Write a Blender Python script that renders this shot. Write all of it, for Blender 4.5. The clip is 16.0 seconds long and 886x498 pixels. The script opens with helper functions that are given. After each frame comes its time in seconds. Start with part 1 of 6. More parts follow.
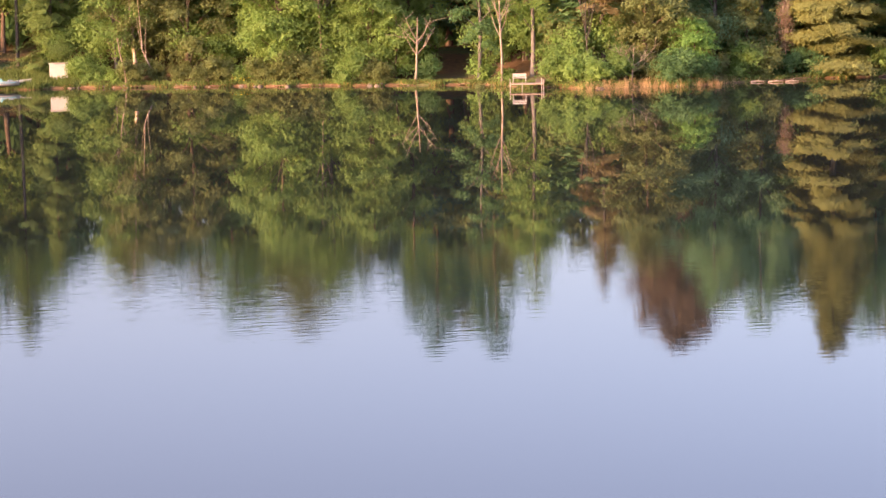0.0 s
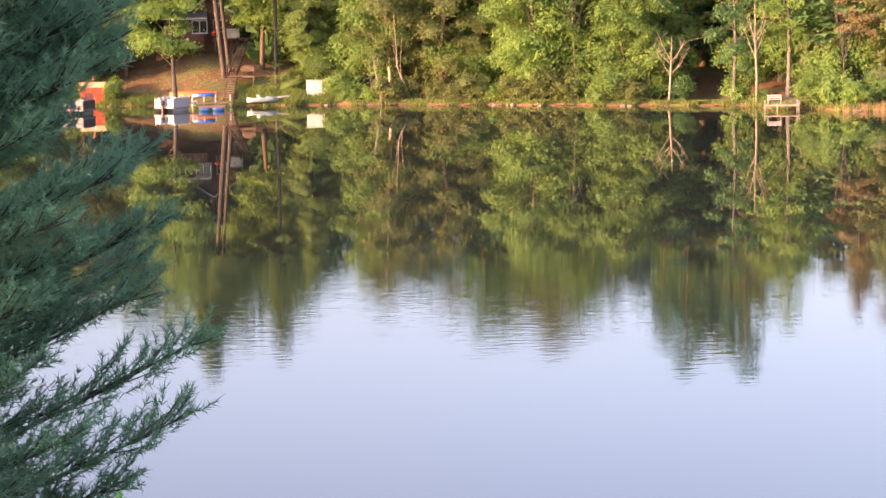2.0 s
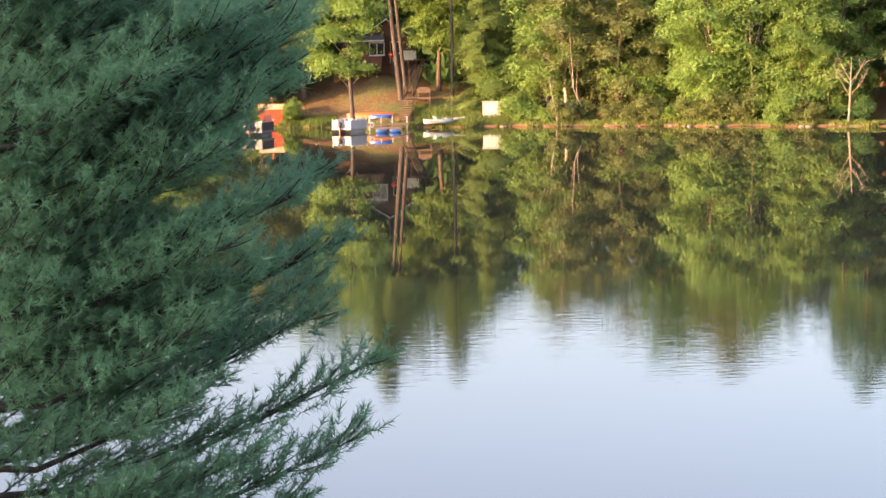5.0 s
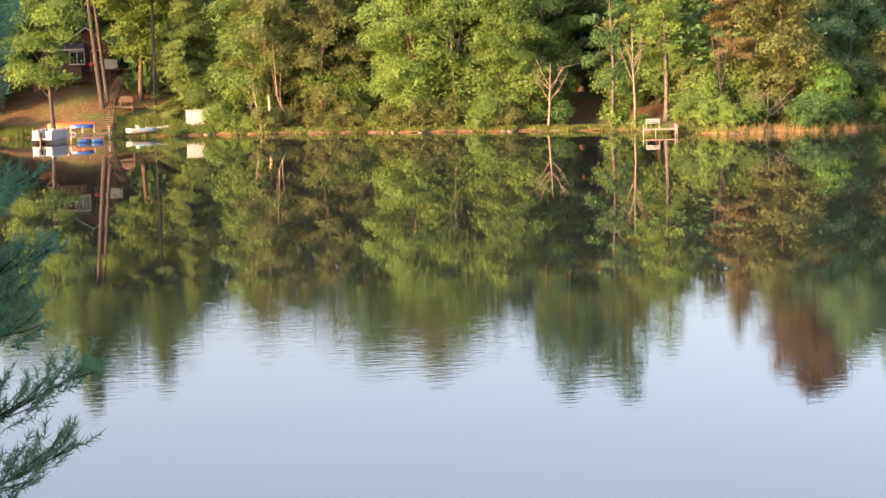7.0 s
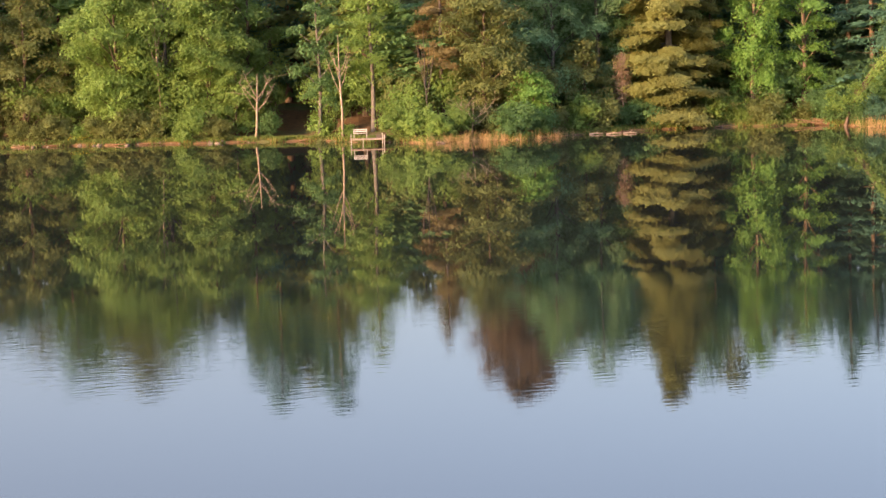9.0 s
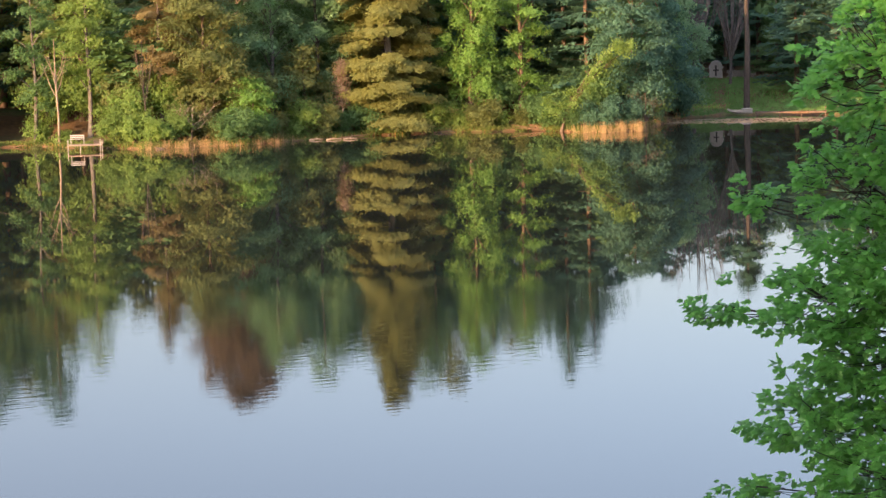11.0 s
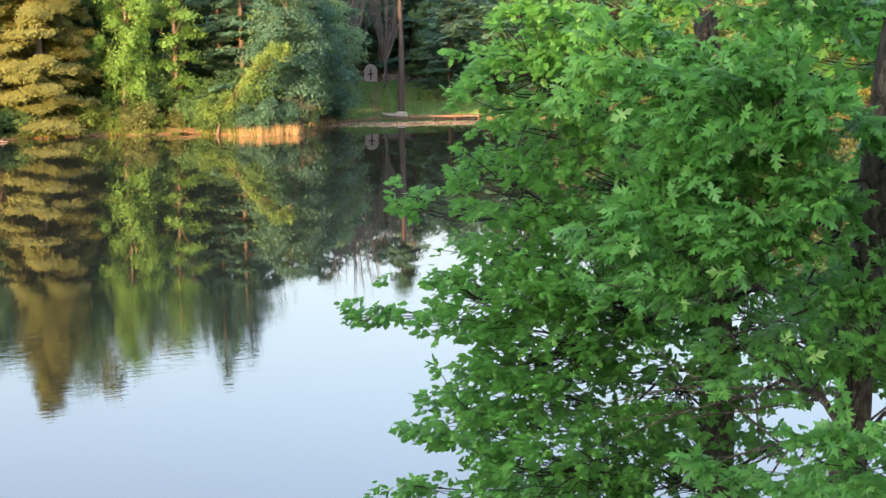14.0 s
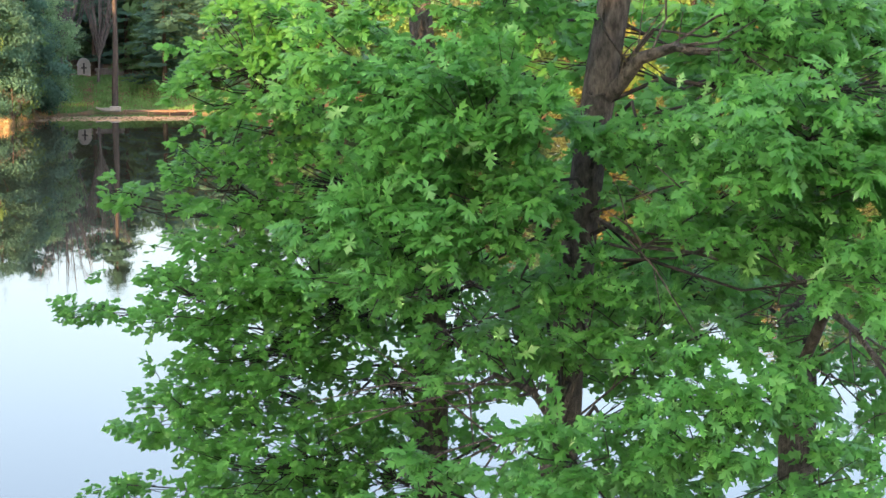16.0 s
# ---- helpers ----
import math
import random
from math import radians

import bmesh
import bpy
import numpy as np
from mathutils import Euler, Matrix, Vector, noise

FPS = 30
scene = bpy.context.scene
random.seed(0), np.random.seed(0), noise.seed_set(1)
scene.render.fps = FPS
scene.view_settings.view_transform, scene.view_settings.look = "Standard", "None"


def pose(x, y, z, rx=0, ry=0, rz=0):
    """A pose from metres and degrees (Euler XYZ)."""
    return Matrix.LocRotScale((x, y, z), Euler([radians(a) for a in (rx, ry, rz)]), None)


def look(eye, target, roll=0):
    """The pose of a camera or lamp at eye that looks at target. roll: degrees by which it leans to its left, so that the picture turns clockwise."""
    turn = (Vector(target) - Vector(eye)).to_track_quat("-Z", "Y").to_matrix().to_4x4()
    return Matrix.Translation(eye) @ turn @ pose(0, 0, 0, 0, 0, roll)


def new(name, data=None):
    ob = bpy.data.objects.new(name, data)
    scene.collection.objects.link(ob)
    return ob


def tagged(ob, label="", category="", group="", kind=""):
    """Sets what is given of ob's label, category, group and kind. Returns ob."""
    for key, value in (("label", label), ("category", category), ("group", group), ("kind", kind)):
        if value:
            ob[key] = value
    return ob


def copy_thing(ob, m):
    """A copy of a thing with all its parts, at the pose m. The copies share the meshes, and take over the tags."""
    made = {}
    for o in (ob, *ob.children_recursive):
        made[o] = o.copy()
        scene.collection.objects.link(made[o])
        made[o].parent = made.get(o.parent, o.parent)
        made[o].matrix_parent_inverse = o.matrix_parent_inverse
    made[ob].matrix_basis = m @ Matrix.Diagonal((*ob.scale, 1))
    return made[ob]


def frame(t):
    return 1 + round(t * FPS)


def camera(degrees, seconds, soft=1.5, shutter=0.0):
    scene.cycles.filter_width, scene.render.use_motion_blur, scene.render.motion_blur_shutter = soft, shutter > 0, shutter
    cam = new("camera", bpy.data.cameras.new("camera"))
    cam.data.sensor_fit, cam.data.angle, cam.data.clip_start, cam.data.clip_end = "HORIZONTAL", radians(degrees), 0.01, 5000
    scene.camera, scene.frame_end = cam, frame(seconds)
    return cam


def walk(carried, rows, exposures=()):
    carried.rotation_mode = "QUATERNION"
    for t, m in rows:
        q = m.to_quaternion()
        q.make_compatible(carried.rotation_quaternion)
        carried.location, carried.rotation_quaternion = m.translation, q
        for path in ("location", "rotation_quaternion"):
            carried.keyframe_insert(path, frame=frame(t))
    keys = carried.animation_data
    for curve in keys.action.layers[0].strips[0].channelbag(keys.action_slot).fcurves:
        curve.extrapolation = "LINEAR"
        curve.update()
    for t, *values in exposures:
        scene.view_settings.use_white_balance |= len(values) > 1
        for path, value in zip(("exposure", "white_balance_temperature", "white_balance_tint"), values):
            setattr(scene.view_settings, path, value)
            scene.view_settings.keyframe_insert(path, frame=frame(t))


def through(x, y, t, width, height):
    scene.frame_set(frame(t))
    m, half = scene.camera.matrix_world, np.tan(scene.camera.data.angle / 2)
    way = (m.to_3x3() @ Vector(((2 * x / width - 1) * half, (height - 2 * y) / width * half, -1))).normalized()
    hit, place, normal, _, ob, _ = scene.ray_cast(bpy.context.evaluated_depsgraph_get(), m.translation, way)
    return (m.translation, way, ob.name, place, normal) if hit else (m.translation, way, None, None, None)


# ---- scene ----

# ---------------------------------------------------------------- camera
EYE = (0.0, 0.0, 9.0)
cam = camera(23.3, 16.0, soft=1.5)


def aim(turn, tilt, roll):
    """A pose at the eye: degrees to the right of +y, degrees up, roll."""
    a, e = radians(turn), radians(tilt)
    way = Vector((math.sin(a) * math.cos(e), math.cos(a) * math.cos(e), math.sin(e)))
    return look(EYE, Vector(EYE) + way * 100, roll)


walk(cam, [
    (0.0, aim(10.275, -7.221, -1.150)), (0.5, aim(9.212, -6.871, -1.060)),
    (1.0, aim(7.179, -6.740, -1.132)), (1.5, aim(4.796, -6.696, -1.080)),
    (2.0, aim(3.580, -6.589, -0.893)), (2.5, aim(2.548, -6.520, -0.729)),
    (3.0, aim(0.881, -6.157, -0.804)), (3.5, aim(0.000, -5.908, -0.875)),
    (3.7, aim(-0.152, -5.886, -0.854)), (4.7, aim(-1.150, -5.920, -1.200)),
    (5.8, aim(0.080, -6.002, -1.624)), (6.0, aim(1.008, -6.024, -1.625)),
    (6.5, aim(3.710, -5.973, -1.595)), (7.0, aim(6.741, -5.925, -1.491)),
    (7.5, aim(9.034, -5.810, -1.635)), (8.0, aim(10.800, -5.830, -1.757)),
    (8.2, aim(11.553, -5.825, -1.708)), (10.3, aim(18.982, -5.914, -1.767)),
    (10.5, aim(19.677, -5.893, -1.667)), (11.0, aim(21.984, -5.902, -1.365)),
    (11.5, aim(24.259, -5.956, -1.089)), (12.0, aim(26.388, -5.998, -0.790)),
    (12.5, aim(27.848, -6.008, -0.791)), (13.0, aim(29.156, -6.052, -0.886)),
    (13.5, aim(29.727, -6.060, -0.917)), (14.0, aim(31.160, -5.993, -0.877)),
    (14.5, aim(33.734, -5.954, -0.689)), (15.0, aim(36.217, -5.962, -0.295)),
    (15.5, aim(37.760, -6.020, -0.066)), (16.0, aim(38.774, -6.136, 0.065)),
], exposures=[
    (0.0, 1.94, 6650, 30), (1.5, 2.20, 6750, 29), (2.7, 2.39, 6900, 25), (3.5, 2.39, 7000, 20), (6.0, 2.39, 7000, 18), (7.0, 2.17, 7000, 18),
    (8.0, 1.66, 6720, 18), (10.5, 1.66, 6620, 17), (11.5, 1.84, 6750, 14), (12.5, 2.04, 6800, 14), (13.5, 2.11, 6750, 13), (16.0, 2.34, 6750, 11)])

# ---------------------------------------------------------------- light
SUN_AZ, SUN_EL = 241.0, 10.0
world = bpy.data.worlds.new("evening_sky")
scene.world = world
world.use_nodes = True
wn = world.node_tree
sky = wn.nodes.new("ShaderNodeTexSky")
sky.sky_type = "NISHITA"
sky.sun_disc = False
sky.sun_elevation = radians(SUN_EL)
sky.sun_rotation = radians(SUN_AZ)
sky.dust_density = 5.0
sky.ozone_density = 2.4
sky.air_density = 1.0
wn.links.new(sky.outputs[0], wn.nodes["Background"].inputs[0])
wn.nodes["Background"].inputs[1].default_value = 0.165
veil = wn.nodes.new("ShaderNodeBackground")  # even pale glow added over the whole sky to lift the ambient light
veil.inputs[0].default_value = (1.08, 0.94, 1.12, 1)
veil.inputs[1].default_value = 0.115
both = wn.nodes.new("ShaderNodeAddShader")
wn.links.new(wn.nodes["Background"].outputs[0], both.inputs[0])
wn.links.new(veil.outputs[0], both.inputs[1])
wn.links.new(both.outputs[0], wn.nodes["World Output"].inputs[0])
sun = new("sun", bpy.data.lights.new("sun", "SUN"))
sun.data.energy = 3.5
sun.data.angle = radians(0.6)
sun.data.color = (1.0, 0.58, 0.27)
sa, se = radians(SUN_AZ), radians(SUN_EL)
sun.matrix_world = look((math.sin(sa) * math.cos(se) * 300, math.cos(sa) * math.cos(se) * 300, math.sin(se) * 300), (0, 0, 0))

# ---------------------------------------------------------------- materials


def mat_base(name, rough=0.6, metal=0.0):
    m = bpy.data.materials.new(name)
    m.use_nodes = True
    b = m.node_tree.nodes["Principled BSDF"]
    b.inputs["Roughness"].default_value = rough
    b.inputs["Metallic"].default_value = metal
    return m, m.node_tree, b


def rgba(c):
    return (c[0], c[1], c[2], 1.0)


def ramp_of(nt, fac, stops):
    r = nt.nodes.new("ShaderNodeValToRGB")
    while len(r.color_ramp.elements) < len(stops):
        r.color_ramp.elements.new(0.5)
    for e, (p, c) in zip(r.color_ramp.elements, stops):
        e.position = p
        e.color = rgba(c)
    nt.links.new(fac, r.inputs[0])
    return r.outputs[0]


def noise_of(nt, scale, detail=4, rough=0.6, stretch=(1, 1, 1), where="Object"):
    tc = nt.nodes.new("ShaderNodeTexCoord")
    mp = nt.nodes.new("ShaderNodeMapping")
    mp.inputs["Scale"].default_value = stretch
    n = nt.nodes.new("ShaderNodeTexNoise")
    n.inputs["Scale"].default_value = scale
    n.inputs["Detail"].default_value = detail
    n.inputs["Roughness"].default_value = rough
    nt.links.new(tc.outputs[where], mp.inputs[0])
    nt.links.new(mp.outputs[0], n.inputs[0])
    return n.outputs[0]


def mix_of(nt, fac, a, b, mode="MIX"):
    m = nt.nodes.new("ShaderNodeMix")
    m.data_type = "RGBA"
    m.blend_type = mode
    for sock, v in ((m.inputs[0], fac), (m.inputs[6], a), (m.inputs[7], b)):
        if isinstance(v, (int, float)):
            sock.default_value = v
        elif isinstance(v, tuple):
            sock.default_value = rgba(v)
        else:
            nt.links.new(v, sock)
    return m.outputs[2]


def bump_of(nt, height, strength, dist, bsdf):
    b = nt.nodes.new("ShaderNodeBump")
    b.inputs["Strength"].default_value = strength
    b.inputs["Distance"].default_value = dist
    nt.links.new(height, b.inputs["Height"])
    nt.links.new(b.outputs[0], bsdf.inputs["Normal"])


def leaf_mat(name, dark, mid, light, through=0.50, rough=0.55, sheen=0.16, vary=0.45, gain=1.46):
    """Leaves: each island a shade of its own, patches over the crown, light through the blade."""
    m, nt, b = mat_base(name, rough)
    dark, mid, light = (tuple(q * gain for q in c) for c in (dark, mid, light))
    g = nt.nodes.new("ShaderNodeNewGeometry")
    low, high = (tuple(m + (q - m) * vary for m, q in zip(mid, c)) for c in (dark, light))
    col = ramp_of(nt, g.outputs["Random Per Island"], [(0.0, low), (0.5, mid), (1.0, high)])
    patch = noise_of(nt, 0.55, 2)
    col2 = mix_of(nt, patch, col, tuple(0.5 * (p + q) for p, q in zip(dark, mid)))
    nt.links.new(col2, b.inputs["Base Color"])
    b.inputs["Specular IOR Level"].default_value = sheen
    tr = nt.nodes.new("ShaderNodeBsdfTranslucent")
    nt.links.new(mix_of(nt, 0.5, col2, light), tr.inputs[0])
    mx = nt.nodes.new("ShaderNodeMixShader")
    mx.inputs[0].default_value = through
    nt.links.new(b.outputs[0], mx.inputs[1])
    nt.links.new(tr.outputs[0], mx.inputs[2])
    nt.links.new(mx.outputs[0], nt.nodes["Material Output"].inputs[0])
    return m


def bark_mat(name, dark, light, scale=6.0, stretch=(1, 1, 0.22), dist=0.03):
    m, nt, b = mat_base(name, 0.9)
    n1 = noise_of(nt, scale, 6, 0.7, stretch)
    n2 = noise_of(nt, 0.8, 3)
    c = ramp_of(nt, n1, [(0.36, dark), (0.62, light)])
    nt.links.new(mix_of(nt, n2, c, mix_of(nt, 0.5, c, dark)), b.inputs["Base Color"])
    bump_of(nt, n1, 0.9, dist, b)
    return m


def plain_mat(name, col, rough=0.5, metal=0.0, vary=0.25, scale=5.0, bump=0.0):
    m, nt, b = mat_base(name, rough, metal)
    n = noise_of(nt, scale, 5)
    dark = tuple(c * (1 - vary) for c in col)
    info = nt.nodes.new("ShaderNodeObjectInfo")
    c = ramp_of(nt, n, [(0.3, dark), (0.65, col)])
    c2 = mix_of(nt, info.outputs["Random"], c, mix_of(nt, vary * 0.6, c, dark))
    nt.links.new(c2, b.inputs["Base Color"])
    if bump:
        bump_of(nt, n, 0.5, bump, b)
    return m


M_MAPLE = leaf_mat("leaf_maple", (0.073, 0.122, 0.036), (0.124, 0.196, 0.053), (0.170, 0.246, 0.070))
M_LIME = leaf_mat("leaf_lime", (0.088, 0.144, 0.040), (0.143, 0.224, 0.058), (0.190, 0.272, 0.078))
M_OLIVE = leaf_mat("leaf_olive", (0.063, 0.086, 0.032), (0.121, 0.149, 0.054), (0.196, 0.207, 0.080))
M_GREEN = leaf_mat("leaf_green", (0.046, 0.094, 0.038), (0.082, 0.156, 0.060), (0.122, 0.206, 0.076))
# cool dark green with the wood's shade put into the leaf colour
M_BLUE = leaf_mat("leaf_shade_bluegreen", (0.036, 0.084, 0.058), (0.060, 0.130, 0.088), (0.086, 0.166, 0.110), 0.42)
M_GOLD = leaf_mat("needle_gold", (0.096, 0.116, 0.040), (0.164, 0.178, 0.060), (0.236, 0.232, 0.086), 0.40)
M_RUST = leaf_mat("needle_rust", (0.100, 0.086, 0.040), (0.165, 0.136, 0.062), (0.240, 0.192, 0.086), 0.35)
M_BROWN = leaf_mat("leaf_brown", (0.070, 0.054, 0.038), (0.118, 0.090, 0.060), (0.165, 0.126, 0.082), 0.35)
M_ASPEN = leaf_mat("leaf_aspen", (0.088, 0.164, 0.086), (0.144, 0.246, 0.126), (0.200, 0.310, 0.158))
M_FRESH = leaf_mat("leaf_fresh", (0.074, 0.150, 0.040), (0.124, 0.236, 0.060), (0.184, 0.312, 0.086))
M_DEADNEEDLE = leaf_mat("needle_dead", (0.105, 0.080, 0.058), (0.160, 0.122, 0.090), (0.225, 0.175, 0.130), 0.2)
M_HEMLOCK = leaf_mat("needle_hemlock", (0.057, 0.092, 0.029), (0.109, 0.161, 0.045), (0.172, 0.224, 0.064), 0.25)
M_OAKLEAF = leaf_mat("leaf_oak", (0.056, 0.185, 0.046), (0.090, 0.284, 0.066), (0.142, 0.345, 0.078), 0.54, 0.36, 0.55, 1.0, 1.42)
M_YOUNG = leaf_mat("leaf_young", (0.072, 0.240, 0.050), (0.114, 0.340, 0.070), (0.168, 0.400, 0.096), 0.57, 0.40, 0.45, 0.9, 1.12)
M_NEEDLE = leaf_mat("needle_pine", (0.050, 0.120, 0.074), (0.080, 0.174, 0.103), (0.116, 0.226, 0.130), 0.38, 0.6, gain=1.5)
M_REED = leaf_mat("reed", (0.200, 0.135, 0.065), (0.310, 0.215, 0.110), (0.420, 0.310, 0.170), 0.2, 0.7)
M_GRASS = leaf_mat("grass_blade", (0.050, 0.078, 0.020), (0.085, 0.120, 0.030), (0.145, 0.165, 0.048), 0.3)
M_LAWN = leaf_mat("lawn_blade", (0.080, 0.165, 0.050), (0.112, 0.215, 0.066), (0.150, 0.260, 0.086), 0.4)
# yellow that puts low sunlight into the leaf colour of the far maples
M_SUNLIT = leaf_mat("leaf_sunlit_yellow", (0.110, 0.098, 0.028), (0.170, 0.150, 0.040), (0.235, 0.205, 0.058), 0.4)
M_DRYGRASS = leaf_mat("dry_blade", (0.160, 0.120, 0.040), (0.230, 0.170, 0.060), (0.300, 0.220, 0.085), 0.2)
M_BARK = bark_mat("bark_brown", (0.060, 0.042, 0.032), (0.190, 0.135, 0.100))
M_BARKRED = bark_mat("bark_red_pine", (0.036, 0.030, 0.028), (0.105, 0.082, 0.072))
M_BARKGREY = bark_mat("bark_grey", (0.062, 0.056, 0.052), (0.200, 0.180, 0.168), 9.0)
M_BARKPALE = bark_mat("bark_pale", (0.220, 0.160, 0.120), (0.520, 0.430, 0.350), 7.0)
M_OAKBARK = bark_mat("bark_oak", (0.024, 0.022, 0.019), (0.185, 0.165, 0.145), 22.0, (1, 1, 0.42), 0.09)
M_TWIG = bark_mat("bark_twig", (0.010, 0.010, 0.009), (0.034, 0.030, 0.027), 20.0, (1, 1, 1), 0.004)
M_DRIFT = bark_mat("driftwood", (0.100, 0.060, 0.035), (0.230, 0.145, 0.085), 5.0)
M_DEADWOOD = bark_mat("dead_wood", (0.190, 0.145, 0.110), (0.400, 0.315, 0.245), 5.0)

# ---------------------------------------------------------------- the lie of the land
SHORE_AZ = [-180, -100, -75, -55, -35, -20, -8, -4.8, -2, 1, 6.3, 9.4, 10.6, 12.2, 14.1, 17, 19.1, 21.3, 24.5, 26.3, 27.3, 28.2, 29.5, 32, 36, 42, 48, 51, 53, 60, 75, 100, 180]
SHORE_D = [10, 10, 40, 120, 175, 192, 197, 196, 191, 189.6, 183.6, 180.4, 180.2, 176.0, 169.8, 172.5, 179, 183, 184, 177, 180, 196, 207, 204, 196, 180, 165, 120, 55, 40, 34, 10, 10]


def polar(az, d):
    a = math.radians(az)
    return d * math.sin(a), d * math.cos(a)


def shore(az):
    return float(np.interp(az, SHORE_AZ, SHORE_D)) + 0.5 * math.sin(az * 2.9) + 0.3 * math.sin(az * 7.7 + 1)


def ground_z(x, y):
    """Height of the ground: the near bank, the lake bed, the far bank and the hills behind."""
    r, az = math.hypot(x, y), math.degrees(math.atan2(x, y))
    wob = noise.noise(Vector((x * 0.12, y * 0.12, 3.1))) * 0.25 + noise.noise(Vector((x * 0.5, y * 0.5, 7.7))) * 0.07
    near = (15.0 - y) * 0.5
    if y < 15.0 and abs(az) > 0:
        near = min(near, 7.4 + min(7.0, max(0.0, -y - 25.0) * 0.10))
    s = r - shore(az)
    steep = 0.10 + 0.125 * math.exp(-((az + 3.0) / 3.2) ** 2) + 0.28 * min(1.0, max(0.0, (az - 51.0) / 4.0))
    steep *= 1 - 0.85 * math.exp(-((az - 10.6) / 0.85) ** 2) * min(1.0, max(0.0, 14.0 - s) / 4.0)
    if s > 0:
        far = min(0.14, 0.9 * s) + min(s, 22.0) * steep + max(0.0, min(s - 22.0, 200.0)) * 0.06
        far += wob * min(1.0, s / 4.0)
    else:
        far = max(-1.6, 0.5 * s)
    if near > -0.4:
        near += wob * 0.4
    return max(near, far) if y < 60 else far


# ---------------------------------------------------------------- building tools


def part(name, bm, material, parent, label=""):
    """Link a bmesh as one mesh object under a thing."""
    me = bpy.data.meshes.new(name)
    bm.to_mesh(me)
    bm.free()
    me.materials.append(material)
    ob = new(name, me)
    ob.parent = parent
    if label:
        tagged(ob, label)
    return ob


def from_arrays(name, verts, faces, material, parent=None, smooth=False):
    """A mesh object from vertex and face arrays (all faces with the same number of corners)."""
    verts = np.asarray(verts, dtype=np.float32)
    faces = np.asarray(faces, dtype=np.int32)
    n, k = faces.shape
    me = bpy.data.meshes.new(name)
    me.vertices.add(len(verts))
    me.vertices.foreach_set("co", verts.ravel())
    me.loops.add(n * k)
    me.loops.foreach_set("vertex_index", faces.ravel())
    me.polygons.add(n)
    me.polygons.foreach_set("loop_start", np.arange(0, n * k, k, dtype=np.int32))
    if smooth:
        me.polygons.foreach_set("use_smooth", np.ones(n, dtype=bool))
    me.update(calc_edges=True)
    me.materials.append(material)
    ob = new(name, me)
    if parent is not None:
        ob.parent = parent
    return ob


def thing(name, x, y, z, label, category, turn=0.0, group="", kind=""):
    e = new(name)
    e.empty_display_size = 0.2
    e.matrix_basis = pose(x, y, z, 0, 0, turn)
    return tagged(e, label, category, group, kind)


def bm_box(bm, sx, sy, sz, m=None, bevel=0.0):
    """A box of those sizes, centred, moved by m, with bevelled edges."""
    r = bmesh.ops.create_cube(bm, size=1.0, matrix=(m or Matrix()) @ Matrix.Diagonal((sx, sy, sz, 1)))
    if bevel:
        es = list({e for v in r["verts"] for e in v.link_edges})
        bmesh.ops.bevel(bm, geom=es, offset=bevel, segments=1, affect="EDGES")


def box_part(name, size, at, material, parent, rot=(0, 0, 0), bevel=0.015, label=""):
    bm = bmesh.new()
    bm_box(bm, *size, pose(*at, *rot), bevel)
    return part(name, bm, material, parent, label)


def tube_arrays(pts, radii, sides=7):
    """Vertices and quads of a tube along points."""
    pts = [Vector(p) for p in pts]
    vs, fs = [], []
    for i, p in enumerate(pts):
        d = (pts[min(i + 1, len(pts) - 1)] - pts[max(i - 1, 0)]).normalized()
        a = d.cross(Vector((0.31, 0.95, 0.11))).normalized()
        b = d.cross(a)
        for k in range(sides):
            t = 2 * math.pi * k / sides
            vs.append(p + (a * math.cos(t) + b * math.sin(t)) * radii[i])
    for i in range(len(pts) - 1):
        for k in range(sides):
            k2 = (k + 1) % sides
            fs.append((i * sides + k, i * sides + k2, (i + 1) * sides + k2, (i + 1) * sides + k))
    return vs, fs


class Tubes:
    """Gathers tubes into one mesh."""

    def __init__(self):
        self.v, self.f = [], []

    def add(self, pts, radii, sides=7):
        v, f = tube_arrays(pts, radii, sides)
        o = len(self.v)
        self.v += [tuple(p) for p in v]
        self.f += [tuple(i + o for i in q) for q in f]

    def make(self, name, material, parent=None):
        return from_arrays(name, self.v, self.f, material, parent, True)


def tube_part(name, pts, radii, material, parent, sides=8, label=""):
    v, f = tube_arrays(pts, radii, sides)
    ob = from_arrays(name, [tuple(p) for p in v], f, material, parent, True)
    if label:
        tagged(ob, label)
    return ob


def rough_trunk(name, pts, radii, material, parent, sides=36, rings=120):
    """A trunk through points with furrowed, plated bark cut into its surface."""
    P, Rr = np.array(pts, dtype=float), np.array(radii, dtype=float)
    run = np.concatenate([[0], np.cumsum(np.linalg.norm(np.diff(P, axis=0), axis=1))])
    t = np.linspace(0, run[-1], rings)
    C = np.stack([np.interp(t, run, P[:, i]) for i in range(3)], 1)
    R0 = np.interp(t, run, Rr)
    vs, fs = [], []
    for i in range(rings):
        C[i, 0] += 0.02 * math.sin(t[i] * 1.7)
        for k in range(sides):
            a = 2 * math.pi * k / sides
            q = Vector((math.cos(a) * 3.2, math.sin(a) * 3.2, t[i] * 1.6))
            ridge = 1 - abs(noise.noise(q * 1.3)) * 2.2
            cut = noise.noise(Vector((q.x * 2, q.y * 2, t[i] * 7)))
            r = R0[i] * (1 + 0.075 * ridge + 0.03 * cut)
            vs.append((C[i, 0] + r * math.cos(a), C[i, 1] + r * math.sin(a), C[i, 2]))
    for i in range(rings - 1):
        for k in range(sides):
            k2 = (k + 1) % sides
            fs.append((i * sides + k, i * sides + k2, (i + 1) * sides + k2, (i + 1) * sides + k))
    return from_arrays(name, vs, fs, material, parent, True)


